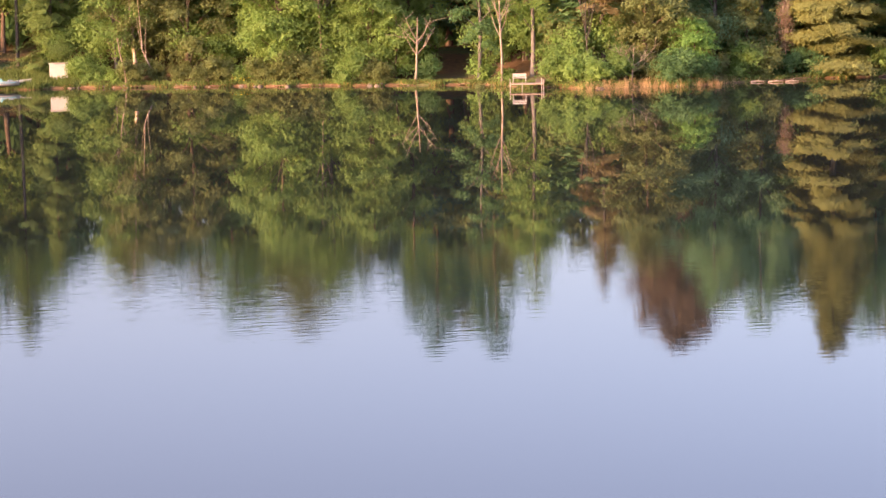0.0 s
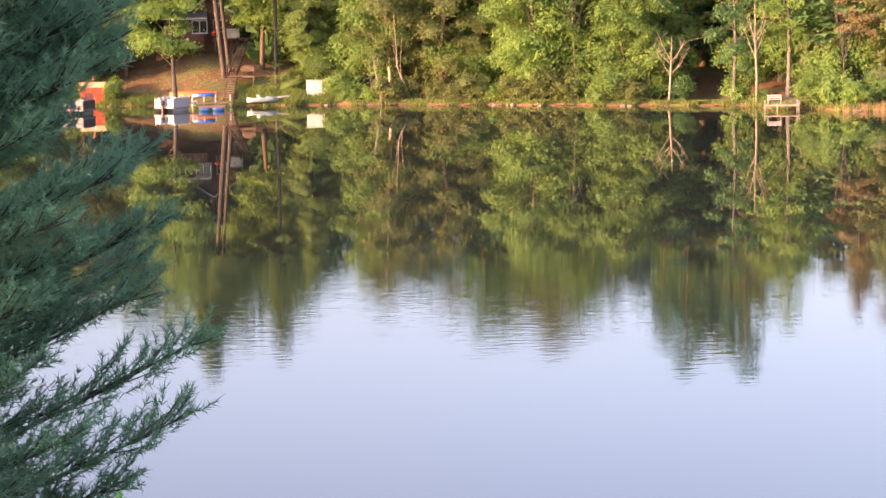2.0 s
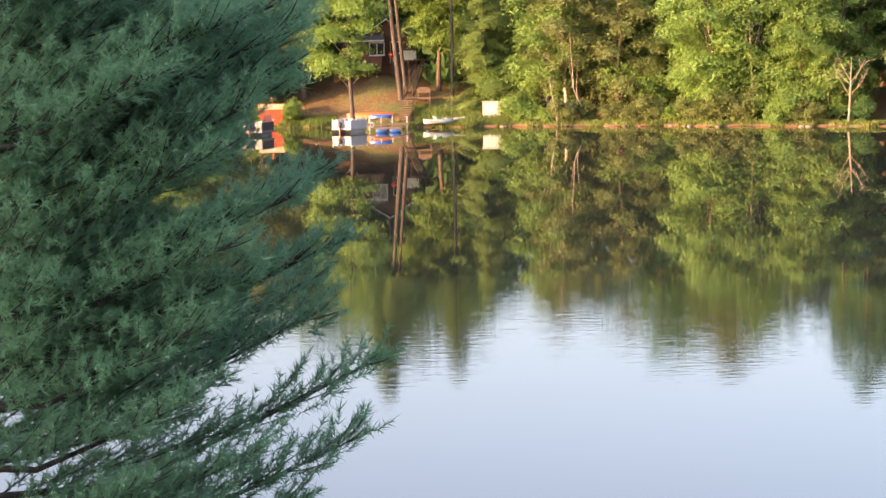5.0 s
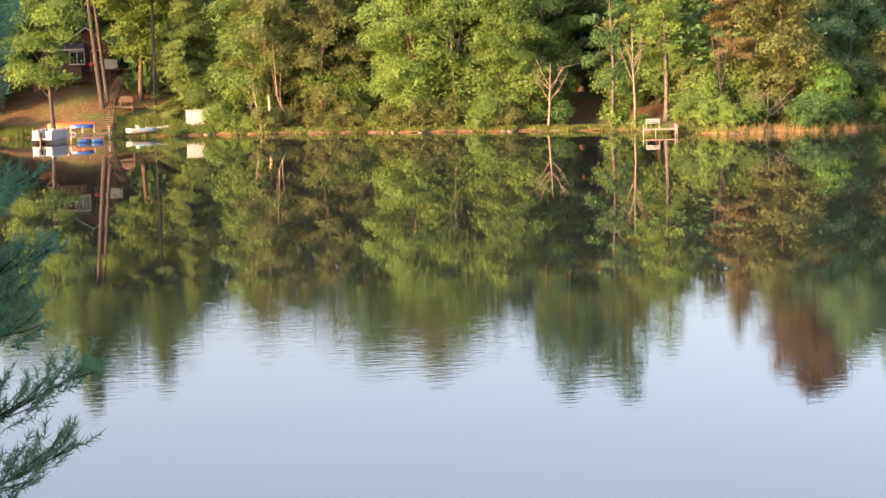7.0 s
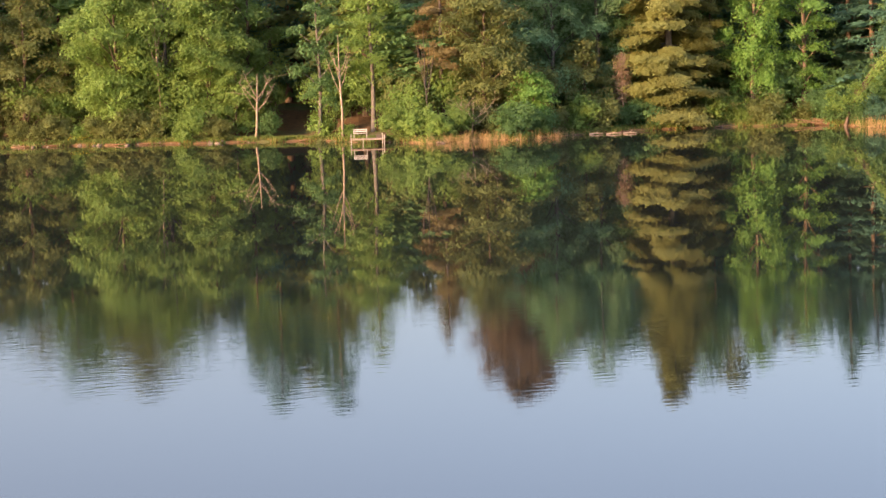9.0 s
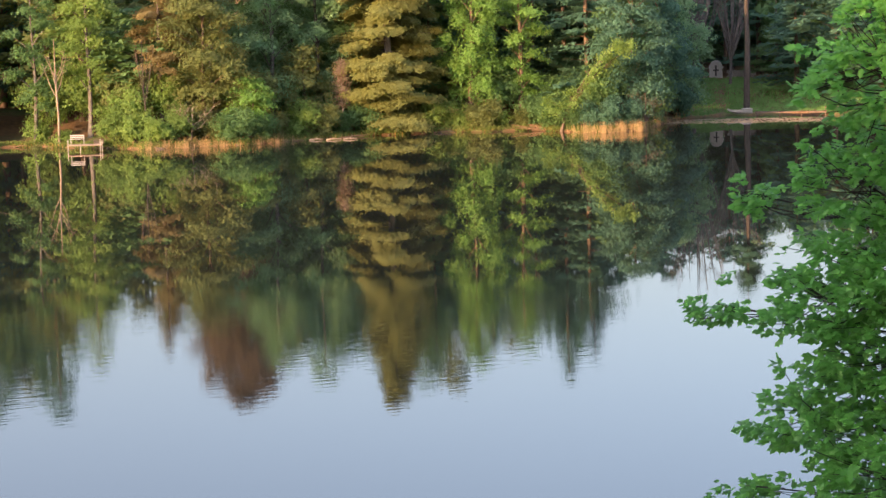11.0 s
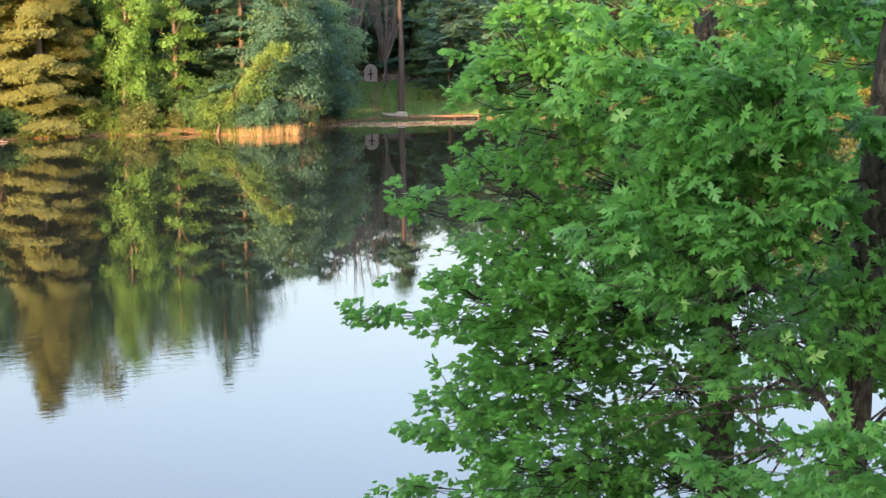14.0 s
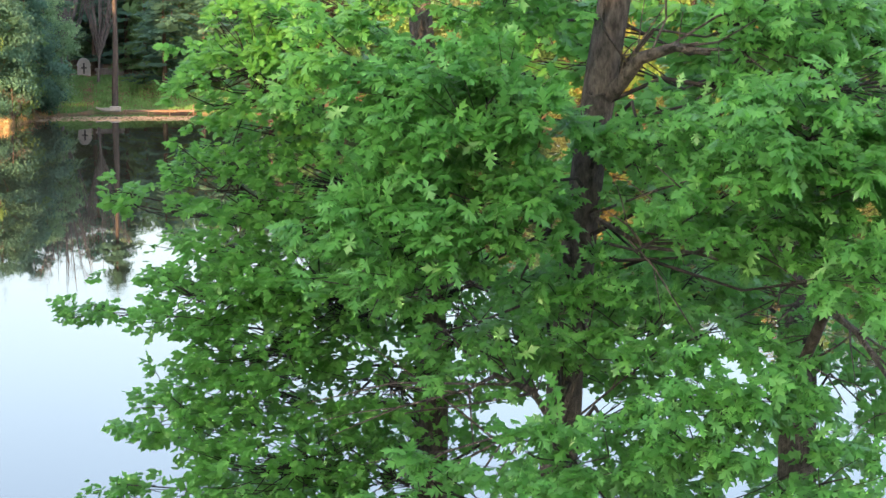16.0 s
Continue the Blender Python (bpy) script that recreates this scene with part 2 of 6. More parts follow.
def unit(a):
    return a / np.maximum(np.linalg.norm(a, axis=1, keepdims=True), 1e-9)


def blades(rng, at, normal, size, narrow=0.62):
    """Diamond leaves at points, square to the normals."""
    n = len(at)
    normal = unit(normal)
    t = unit(np.cross(normal, rng.normal(size=(n, 3))))
    b = np.cross(normal, t)
    s = size[:, None]
    v = np.stack([at - t * s, at + b * s * narrow - normal * s * 0.15, at + t * s, at - b * s * narrow - normal * s * 0.15], 1).reshape(-1, 3)
    f = np.arange(4 * n).reshape(n, 4)
    return v, f


def slips(rng, at, normal, size):
    """Small pointed leaves, a triangle each, square to the normals."""
    n = len(at)
    normal = unit(normal)
    t = unit(np.cross(normal, rng.normal(size=(n, 3))))
    b = np.cross(normal, t) * (size * 0.56)[:, None]
    t = t * size[:, None]
    v = np.stack([at - t * 0.5 - b, at - t * 0.5 + b, at + t * 1.1], 1).reshape(-1, 3)
    return v, np.arange(3 * n).reshape(n, 3)


def clumped(rng, centres, outward, per, spread, size, flat=0.7, rise=0.5, scatter=0.42):
    """Leaves gathered in clumps round centres."""
    k, per, size = len(centres), int(per * 2.0), size * 0.80
    c = np.repeat(centres, per, 0)
    o = np.repeat(outward, per, 0)
    off = rng.normal(size=(k * per, 3)) * spread * np.array([1, 1, flat])
    up = np.array([0, 0, 1.0])
    nrm = o * 1.0 + up * rise + rng.normal(size=off.shape) * scatter
    off[:, 2] -= (o[:, 0] * off[:, 0] + o[:, 1] * off[:, 1]) * 0.35
    return slips(rng, c + off, nrm, size * rng.uniform(0.6, 1.25, len(off)))


SEED = [100]


def rng_next():
    SEED[0] += 1
    return np.random.default_rng(SEED[0])


def broadleaf(name, az, d, h, z0, R, leaf, bark, label, trunk=0.2, lean=0.0, lobes=16, dens=1.0, size=0.19, fat=0.43, per=20, category="tree", group="far shore trees", place=None, hang=0.46, crown=()):
    """A broadleaf tree: trunk, limbs to lobes of foliage, each lobe many clumps of leaves. crown: lobes (side, depth, height over the lake, radius) for a crown of a given outline."""
    rng = rng_next()
    x, y = place or polar(az, d)
    zb = ground_z(x, y) - 0.1
    root = thing(name, x, y, zb, label, category, group=group)
    H = h - zb
    low = max(0.2, z0 - zb)
    R, lobes = R * 1.2, int(lobes * 1.35)
    tb = Tubes()
    tall = H * 0.9
    tr = []
    for i in range(9):
        u = i / 8
        tr.append((lean * H * u ** 1.6 + 0.10 * math.sin(u * 7 + az), 0.10 * math.cos(u * 5 + az * 3), tall * u))
    tb.add(tr, [trunk * (1.25 if i == 0 else 1.0) * (1 - 0.85 * i / 8) + 0.015 for i in range(9)], 8)
    V, F, o = [], [], 0
    for k in range(len(crown) or lobes):
        u = (k + 0.5) / lobes
        env = R * max(0.25, math.sin(math.pi * min(0.97, 0.16 + 0.82 * u)) ** 0.75)
        ang = k * 2.4 + rng.uniform(-0.5, 0.5)
        rad = env * rng.uniform(0.35, 0.78)
        rb = R * fat * rng.uniform(0.72, 1.12) * (1.0 if u < 0.75 else 0.8)
        zc = low + rb * 0.6 + (H - low - rb * 1.3) * u
        cx = lean * H * (zc / H) ** 1.6
        c = np.array([cx + rad * math.cos(ang), rad * math.sin(ang), zc])
        if crown:
            c, rb = np.array([crown[k][0], crown[k][1], crown[k][2] - zb]), crown[k][3]
            zc, rad = c[2], math.hypot(c[0], c[1])
        zs = max(0.3 * zc, zc - rad * 0.9)
        cs = lean * H * (zs / H) ** 1.6
        tb.add([(cs, 0, zs), ((cs + c[0]) / 2, c[1] / 2, (zs + zc) / 2 + 0.1 * rad), tuple(c)], [trunk * 0.34, trunk * 0.2, 0.02], 5)
        m = max(6, int(21 * dens * (rb / 1.4) ** 2))
        uu = unit(rng.normal(size=(m, 3)))
        uu[:, 2] = np.where(uu[:, 2] < -0.5, -uu[:, 2] * 0.6, uu[:, 2])
        cc = c + uu * rb * np.array([1, 1, 0.72]) * rng.uniform(0.6, 1.12, (m, 1))
        v, f = clumped(rng, cc, uu, per, 0.30 * rb ** 0.5 * (0.7 / hang) ** 0.4, size, hang)
        V.append(v)
        F.append(f + o)
        o += len(v)
    tb.make("trunk", bark, root)
    from_arrays("crown", np.concatenate(V), np.concatenate(F), leaf, root)
    return root


def conifer(name, az, d, h, z0, R, leaf, bark, label, trunk=0.2, plates=1.0, droop=0.15, size=0.28, gap=0.62, per=10, category="tree", group="far shore trees", top=0.85, place=None, bare=False, puff=0.38, lean=0.0, uneven=0.0):
    """A conifer: straight trunk, whorls of boughs with flat sprays of needles."""
    rng = rng_next()
    x, y = place or polar(az, d)
    zb = ground_z(x, y) - 0.1
    root = thing(name, x, y, zb, label, category, group=group)
    H = h - zb
    low = max(0.3, z0 - zb)
    tb = Tubes()
    tb.add([(0.05 * math.sin(i + az) + lean * H * i / 7, 0.05 * math.cos(2 * i + az), H * i / 7) for i in range(8)], [trunk * (1 - 0.9 * (i / 7) ** 1.4) + 0.012 for i in range(8)], 8)
    C, O = [], []
    z = low
    while z < H - 0.3:
        u = (z - low) / (H - low)
        for k in range(6):
            L = (R * (1 - u) ** top + 0.25) * rng.uniform(0.6 - 0.2 * uneven, 1.1 + 0.15 * uneven)
            a = rng.uniform(0, 6.283)
            dz = rng.uniform(-1.0, 0.4) * droop * L
            zw = z + rng.uniform(-0.42, 0.42) * gap * (1 + uneven)
            if bare or k % 2 == 0:
                tb.add([(lean * zw, 0, zw), (lean * zw + L * 0.5 * math.cos(a), L * 0.5 * math.sin(a), zw + dz * 0.3 + 0.04 * L), (lean * zw + L * math.cos(a), L * math.sin(a), zw + dz)], [trunk * 0.18 * (1 - u) + 0.015, 0.02, 0.008], 4)
            n = max(2, int(L * 3.6 * plates))
            s = np.sqrt(rng.uniform(0.08, 1.05, n))
            w = rng.normal(size=n) * 0.16 * L * (0.4 + 0.5 * s)
            C.append(np.stack([lean * zw + L * s * math.cos(a) - w * math.sin(a), L * s * math.sin(a) + w * math.cos(a), zw + dz * s + rng.normal(size=n) * 0.05 + 0.04 * L], 1))
            O.append(np.stack([np.full(n, math.cos(a)), np.full(n, math.sin(a)), np.full(n, 0.5)], 1))
        z += gap * rng.uniform(0.7, 1.3)
    tb.make("trunk", bark, root)
    C, O = np.concatenate(C), np.concatenate(O)
    v, f = clumped(rng, C, O, per, 0.26, size, puff, 0.9)
    from_arrays("crown", v, f, leaf, root)
    return root


def shrub(az, d, w, h, leaf, label, dens=1.0, size=0.15, per=13, name="shrub", group="shore shrubs", place=None):
    """A bush: stems and lobes of leaves from the ground up."""
    rng = rng_next()
    x, y = place or polar(az, d)
    zb = ground_z(x, y) - 0.05
    root = thing(name, x, y, zb, label, "shrub", group=group)
    tb = Tubes()
    V, F, o = [], [], 0
    for k in range(8):
        a = k * 2.4
        r = w * 0.5 * rng.uniform(0.1, 0.7)
        zc = h * rng.uniform(0.22, 0.78)
        c = np.array([r * math.cos(a), r * math.sin(a), zc])
        rb = min(w, h) * rng.uniform(0.24, 0.36)
        tb.add([(0.1 * math.cos(a), 0.1 * math.sin(a), 0), (c[0] * 0.7, c[1] * 0.7, zc * 0.6), tuple(c + np.array([0, 0, rb * 0.6]))], [0.035, 0.025, 0.01], 5)
        m = max(5, int(24 * dens * (rb / 1.0) ** 1.6))
        uu = unit(rng.normal(size=(m, 3)))
        cc = c + uu * rb * rng.uniform(0.55, 1.15, (m, 1))
        cc[:, 2] = np.maximum(cc[:, 2], 0.1)
        v, f = clumped(rng, cc, uu, per, 0.24 * rb ** 0.5 + 0.03, size * 1.15)
        V.append(v)
        F.append(f + o)
        o += len(v)
    tb.make("stem", M_TWIG, root)
    from_arrays("foliage", np.concatenate(V), np.concatenate(F), leaf, root)
    return root


# ---------------------------------------------------------------- ground and water
def build_ground():
    azs = list(np.arange(-180, -14, 6.0)) + list(np.arange(-14, 54, 0.4)) + list(np.linspace(54, 174, 22))
    near = [0.6] + list(np.arange(1.3, 40, 1.6))
    off = [-30, -10, -3, -1.2, -0.4, -0.1, 0.15, 0.4, 0.7, 1.2, 2, 3, 4.2, 5.6, 7, 8.6, 10.5, 12.5, 15, 18, 22, 27, 33, 42, 60, 90, 150, 300, 700, 1800, 4500]
    vs = []
    for a in azs:
        D = max(shore(a), 75.0)
        for r in near + [D + q for q in off]:
            x, y = polar(a, r)
            vs.append((x, y, ground_z(x, y)))
    m, n = len(near) + len(off), len(azs)
    fs = []
    for i in range(n):
        j = (i + 1) % n
        for k in range(m - 1):
            fs.append((i * m + k, j * m + k, j * m + k + 1, i * m + k + 1))
    vs.append((0.0, 0.0, ground_z(0.0, 0.0)))
    for i in range(0, n, 2):
        fs.append((len(vs) - 1, (i + 2) % n * m, (i + 1) * m, i * m))
    mt, nt, b = mat_base("ground_earth", 0.95)
    n1 = noise_of(nt, 0.16, 4)
    n2 = noise_of(nt, 2.2, 6, 0.7)
    litter = ramp_of(nt, n2, [(0.3, (0.070, 0.044, 0.022)), (0.7, (0.210, 0.112, 0.044))])
    turf = ramp_of(nt, n2, [(0.3, (0.045, 0.080, 0.020)), (0.7, (0.110, 0.150, 0.038))])
    pick = ramp_of(nt, n1, [(0.50, (0, 0, 0)), (0.68, (1, 1, 1))])
    nt.links.new(mix_of(nt, pick, litter, turf), b.inputs["Base Color"])
    bump_of(nt, n2, 0.7, 0.08, b)
    ob = from_arrays("ground", vs, fs, mt, None, True)
    tagged(ob, "leaf-littered earth and rough grass banks round the lake", "ground", kind="structure")
    mt.name = "ground_earth"
    return ob


def build_water():
    m, nt, b = mat_base("lake_water", 0.0)
    b.inputs["Base Color"].default_value = (0.018, 0.022, 0.018, 1)
    b.inputs["IOR"].default_value = 1.42
    fine = noise_of(nt, 4.2, 2, 0.5, (0.26, 1.0, 1.0))
    wide = noise_of(nt, 0.12, 2, 0.5, (0.4, 1.0, 1.0))
    calm = noise_of(nt, 0.022, 3, 0.6, (0.35, 1.0, 1.0))
    gate = ramp_of(nt, calm, [(0.47, (0.03, 0.03, 0.03)), (0.62, (0.20, 0.20, 0.20))])
    tc = nt.nodes.new("ShaderNodeTexCoord")
    ln = nt.nodes.new("ShaderNodeVectorMath")
    ln.operation = "LENGTH"
    nt.links.new(tc.outputs["Object"], ln.inputs[0])
    sc = nt.nodes.new("ShaderNodeMath")
    sc.operation = "MULTIPLY"
    sc.inputs[1].default_value = 0.005
    nt.links.new(ln.outputs["Value"], sc.inputs[0])
    breeze = ramp_of(nt, sc.outputs[0], [(0.22, (0.03, 0.03, 0.03)), (0.285, (1, 1, 1)), (0.335, (1, 1, 1)), (0.385, (0.02, 0.02, 0.02))])
    sep = nt.nodes.new("ShaderNodeSeparateXYZ")  # a breath of wind dulls the water on one side of the lake
    nt.links.new(tc.outputs["Object"], sep.inputs[0])
    lee = nt.nodes.new("ShaderNodeMapRange")
    for k, v in ((1, 6.0), (2, 14.0), (3, 1.5), (4, 0.8)):
        lee.inputs[k].default_value = v
    nt.links.new(sep.outputs[0], lee.inputs[0])
    rip = mix_of(nt, 1.0, fine, mix_of(nt, 1.0, gate, mix_of(nt, 1.0, breeze, lee.outputs[0], "MULTIPLY"), "ADD"), "MULTIPLY")
    side = nt.nodes.new("ShaderNodeMapRange")
    for k, v in ((1, 1.0), (2, 15.0), (3, 0.016), (4, 0.0)):
        side.inputs[k].default_value = v
    nt.links.new(sep.outputs[0], side.inputs[0])
    dull = nt.nodes.new("ShaderNodeMath")
    dull.operation = "MULTIPLY_ADD"
    dull.inputs[2].default_value = 0.008
    nt.links.new(breeze, dull.inputs[0])
    nt.links.new(side.outputs[0], dull.inputs[1])
    nt.links.new(dull.outputs[0], b.inputs["Roughness"])
    b1 = nt.nodes.new("ShaderNodeBump")
    b1.inputs["Strength"].default_value = 1.0
    b1.inputs["Distance"].default_value = 0.0022
    nt.links.new(rip, b1.inputs["Height"])
    b2 = nt.nodes.new("ShaderNodeBump")
    b2.inputs["Strength"].default_value = 1.0
    b2.inputs["Distance"].default_value = 0.0025
    nt.links.new(wide, b2.inputs["Height"])
    nt.links.new(b1.outputs[0], b2.inputs["Normal"])
    nt.links.new(b2.outputs[0], b.inputs["Normal"])
    vs = [(-330, 8, 0), (330, 8, 0), (330, 300, 0), (-330, 300, 0)]
    ob = from_arrays("water", vs, [(0, 1, 2, 3)], m)
    tagged(ob, "still lake water mirroring trees and evening sky", "lake", kind="structure")


build_ground()
build_water()

# ---------------------------------------------------------------- far shore trees
MAPLE = "broad green maple standing on the wooded far bank"
broadleaf("maple_tree", -3.43, 193.5, 17.5, 3.2, 3.3, M_LIME, M_BARKRED, "bright yellow-green maple with a bare trunk above moored boats", 0.22, -0.04, 24, 1.15, crown=(
    (-2.2, 0.4, 10.6, 1.8), (0.6, -0.6, 11.0, 2.0), (2.1, 0.5, 10.1, 1.1), (-2.5, -0.5, 8.2, 1.7), (-0.7, 0.8, 8.4, 1.6), (0.9, -0.7, 9.0, 1.2), (-2.8, 0.3, 5.9, 1.5), (-1.4, -0.8, 5.4, 1.6),
    (0.2, 0.6, 5.2, 1.3), (1.4, -0.4, 5.1, 0.8), (0.6, 0.7, 7.0, 1.0), (-1.2, 0.2, 13.0, 1.9), (1.1, 0.4, 13.4, 1.6), (-0.2, -0.3, 15.4, 1.7), (-2.3, -0.8, 12.4, 1.2), (-3.3, 0.2, 7.2, 0.8), (0.0, 0.9, 6.6, 0.8)))
broadleaf("maple_tree", -1.12, 205, 18.5, 5.9, 3.3, M_LIME, M_BARK, "yellow-green maple with a bare trunk beside the cottage", 0.24, 0.0, 18)
broadleaf("maple_tree", -5.9, 203, 19, 3.0, 4.2, M_OLIVE, M_BARK, "olive-green maple behind the grassy bank", 0.25)
broadleaf("maple_tree", -8.2, 205, 20, 2.5, 4.6, M_MAPLE, M_BARK, MAPLE, 0.25)
broadleaf("maple_tree", -11.0, 206, 21, 2.5, 4.8, M_OLIVE, M_BARK, MAPLE, 0.25)
conifer("red_pine", -2.13, 200.6, 25.0, 14.5, 3.2, M_HEMLOCK, M_BARKRED, "tall leaning red pine with a bare trunk beside the cottage steps", 0.25, lean=-0.10)
conifer("red_pine", -1.99, 203.4, 26.5, 15.0, 3.2, M_HEMLOCK, M_BARKRED, "tall leaning red pine with a bare trunk beside the cottage steps", 0.19, lean=-0.10)
broadleaf("maple_tree", -4.75, 207, 21.0, 5.0, 3.6, M_LIME, M_BARK, "tall bright maple on the slope above the boats", 0.26, 0, 18)
broadleaf("maple_tree", -2.5, 216, 25.0, 11.5, 4.4, M_LIME, M_BARK, "tall maple rising behind the cottage roof", 0.28, 0, 18)
broadleaf("maple_tree", -0.3, 212, 22.5, 9.0, 3.6, M_LIME, M_BARK, "tall bright maple set back above the slope", 0.26, 0, 16)
conifer("red_pine", -0.77, 199.0, 24.0, 12.5, 2.6, M_HEMLOCK, M_BARKRED, "slim red pine with a bare reddish trunk on the slope", 0.16)
conifer("hemlock_tree", 0.10, 197, 17.5, 1.3, 2.8, M_HEMLOCK, M_BARK, "feathery yellow-green hemlock with drooping boughs", 0.2, 1.3, 0.4, 0.13, 0.34, 13, puff=0.6, uneven=1.3)
broadleaf("maple_tree", 1.75, 194, 17.5, 1.5, 3.3, M_MAPLE, M_BARKGREY, MAPLE, 0.2)
broadleaf("birch_tree", 2.25, 192, 18.5, 2.4, 2.9, M_OLIVE, M_BARKPALE, "leaning birch with a pale trunk among olive leaves", 0.16, -0.05, 15)
broadleaf("maple_tree", 3.65, 192, 14.5, 1.0, 3.0, M_OLIVE, M_BARK, "olive-tinged maple with leaves down to the bank", 0.2, 0, 15)
broadleaf("maple_tree", 4.75, 198, 22.5, 1.6, 3.4, M_GREEN, M_BARK, "dark green maple set back in the wood", 0.24)
broadleaf("maple_tree", 6.05, 187, 15.5, 0.7, 3.8, M_LIME, M_BARK, "spreading bright maple overhanging the waterline", 0.24, 0.0, 20)
broadleaf("maple_tree", 7.35, 188, 18.0, 1.2, 3.8, M_MAPLE, M_BARKGREY, "spreading bright maple overhanging the waterline", 0.24, 0.0, 20)
broadleaf("maple_tree", 8.45, 186, 14.0, 0.7, 3.3, M_MAPLE, M_BARK, "spreading bright maple overhanging the waterline", 0.24, 0.0, 18)
broadleaf("maple_tree", 9.5, 190, 17.5, 1.0, 2.9, M_MAPLE, M_BARK, MAPLE, 0.22, 0.0, 14)
broadleaf("maple_tree", 9.15, 184.0, 6.6, 0.5, 1.8, M_MAPLE, M_BARK, "low bright maple leaning over the waterline", 0.12, 0.0, 12)
broadleaf("maple_tree", 6.6, 199, 24.0, 7.0, 3.8, M_OLIVE, M_BARK, "tall olive maple set back in the wood", 0.26)
broadleaf("maple_tree", 10.1, 201, 26.5, 9.0, 3.0, M_BLUE, M_BARK, "tall dark maple deep in the shaded wood", 0.28)
broadleaf("forest_tree", 9.75, 207, 23.5, 8.0, 3.0, M_OLIVE, M_BARK, "tall olive tree set back in the wood", 0.25)
broadleaf("forest_tree", 10.35, 206, 24.0, 3.0, 3.4, M_BLUE, M_BARK, "tall dark tree deep in the shaded wood", 0.25)
broadleaf("forest_tree", 11.0, 203, 22.0, 2.5, 3.2, M_BLUE, M_BARK, "tall dark tree deep in the shaded wood", 0.25)
broadleaf("maple_tree", 11.35, 180, 14.5, 2.2, 1.9, M_GREEN, M_BARKGREY, "narrow green tree beside the dark forest gap", 0.16, 0, 13)
broadleaf("maple_tree", 12.75, 179, 18.5, 4.2, 2.4, M_LIME, M_BARKGREY, "bright green maple with a bare straight trunk", 0.19, 0, 15)
broadleaf("maple_tree", 11.7, 196, 26.0, 8.0, 2.6, M_BLUE, M_BARK, "tall dark tree deep in the shaded wood", 0.25)
broadleaf("maple_tree", 13.75, 177, 5.0, 0.8, 2.1, M_LIME, M_BARK, "low bright young maple at the wood's edge", 0.09, 0, 9)
conifer("dying_pine", 14.62, 178, 17.0, 6.2, 2.5, M_RUST, M_BARKRED, "dying pine with rust-orange needles and an orange trunk", 0.2, 1.5, -0.35, 0.16, 0.7, 10)
broadleaf("willow_tree", 15.75, 177, 15.5, 2.4, 2.9, M_OLIVE, M_BARK, "olive-green willow with a soft hanging crown", 0.2, 0, 18)
broadleaf("maple_tree", 17.0, 176, 5.6, 0.4, 1.9, M_FRESH, M_BARK, "bright lime-green young tree beside the reeds", 0.1, 0, 10)
broadleaf("oak_tree", 16.65, 196, 25.4, 11.0, 4.9, M_BROWN, M_BARKPALE, "tall tree with a bare pale trunk and brownish crown", 0.24, 0, 28, 1.5, fat=0.32, hang=0.8)
broadleaf("aspen_tree", 17.55, 184, 20.0, 1.6, 3.0, M_ASPEN, M_BARKGREY, "blue-green aspen with a grey trunk in the shaded wood", 0.2, 0, 18, 1.25, 0.16, hang=1.0)
broadleaf("aspen_tree", 18.75, 187, 22.0, 2.0, 3.0, M_ASPEN, M_BARKGREY, "blue-green aspen with a grey trunk in the shaded wood", 0.2, 0, 18, 1.25, 0.16, hang=1.0)
conifer("dead_spruce", 19.4, 183, 6.6, 3.2, 0.55, M_DEADNEEDLE, M_BARKPALE, "small dead spruce with hanging brown needles", 0.06, 1.1, 2.2, 0.11, 0.24)
broadleaf("maple_tree", 18.4, 183, 8.0, 0.8, 2.3, M_OLIVE, M_BARK, "small olive tree at the wood's edge", 0.12, 0, 11)
broadleaf("maple_tree", 19.55, 188, 12.0, 1.2, 2.6, M_GREEN, M_BARK, "small green tree at the wood's edge", 0.15, 0, 13)
conifer("white_pine", 20.65, 186, 24.3, 1.2, 4.5, M_GOLD, M_BARKGREY, "great white pine with golden sunlit plates of needles", 0.34, 2.6, 0.22, 0.17, 0.50, 15, top=0.58, puff=0.6, uneven=1.0)
broadleaf("maple_tree", 22.85, 187.5, 21.0, 1.6, 2.4, M_FRESH, M_BARK, "bright yellow-green maple with hanging leafy boughs", 0.22, 0, 24, 1.2, 0.17, 0.43, 24, hang=1.5)
broadleaf("maple_tree", 24.15, 189, 20.0, 1.8, 2.2, M_FRESH, M_BARK, "green maple with layered leafy boughs over the water", 0.24, 0, 18, 1.15, 0.17, 0.38, 24, hang=0.32)
conifer("spruce_tree", 21.75, 193, 20.0, 2.0, 3.0, M_GREEN, M_BARK, "green spruce between the pine and the maples", 0.2, 1.4, 0.3, 0.18, 0.7, 9)
conifer("spruce_tree", 23.3, 200, 22.0, 3.0, 3.6, M_BLUE, M_BARK, "dark blue-green spruce in the shaded wood", 0.2, 1.4, 0.3, 0.2, 0.75, 9)
conifer("spruce_tree", 25.3, 195, 23.5, 1.5, 4.0, M_BLUE, M_BARK, "dark blue-green spruce in the shaded wood", 0.22, 1.4, 0.3, 0.2, 0.75, 9)
conifer("spruce_tree", 26.0, 199, 22.0, 1.5, 3.6, M_BLUE, M_BARK, "dark blue-green spruce in the shaded wood", 0.22, 1.4, 0.3, 0.2, 0.75, 9)
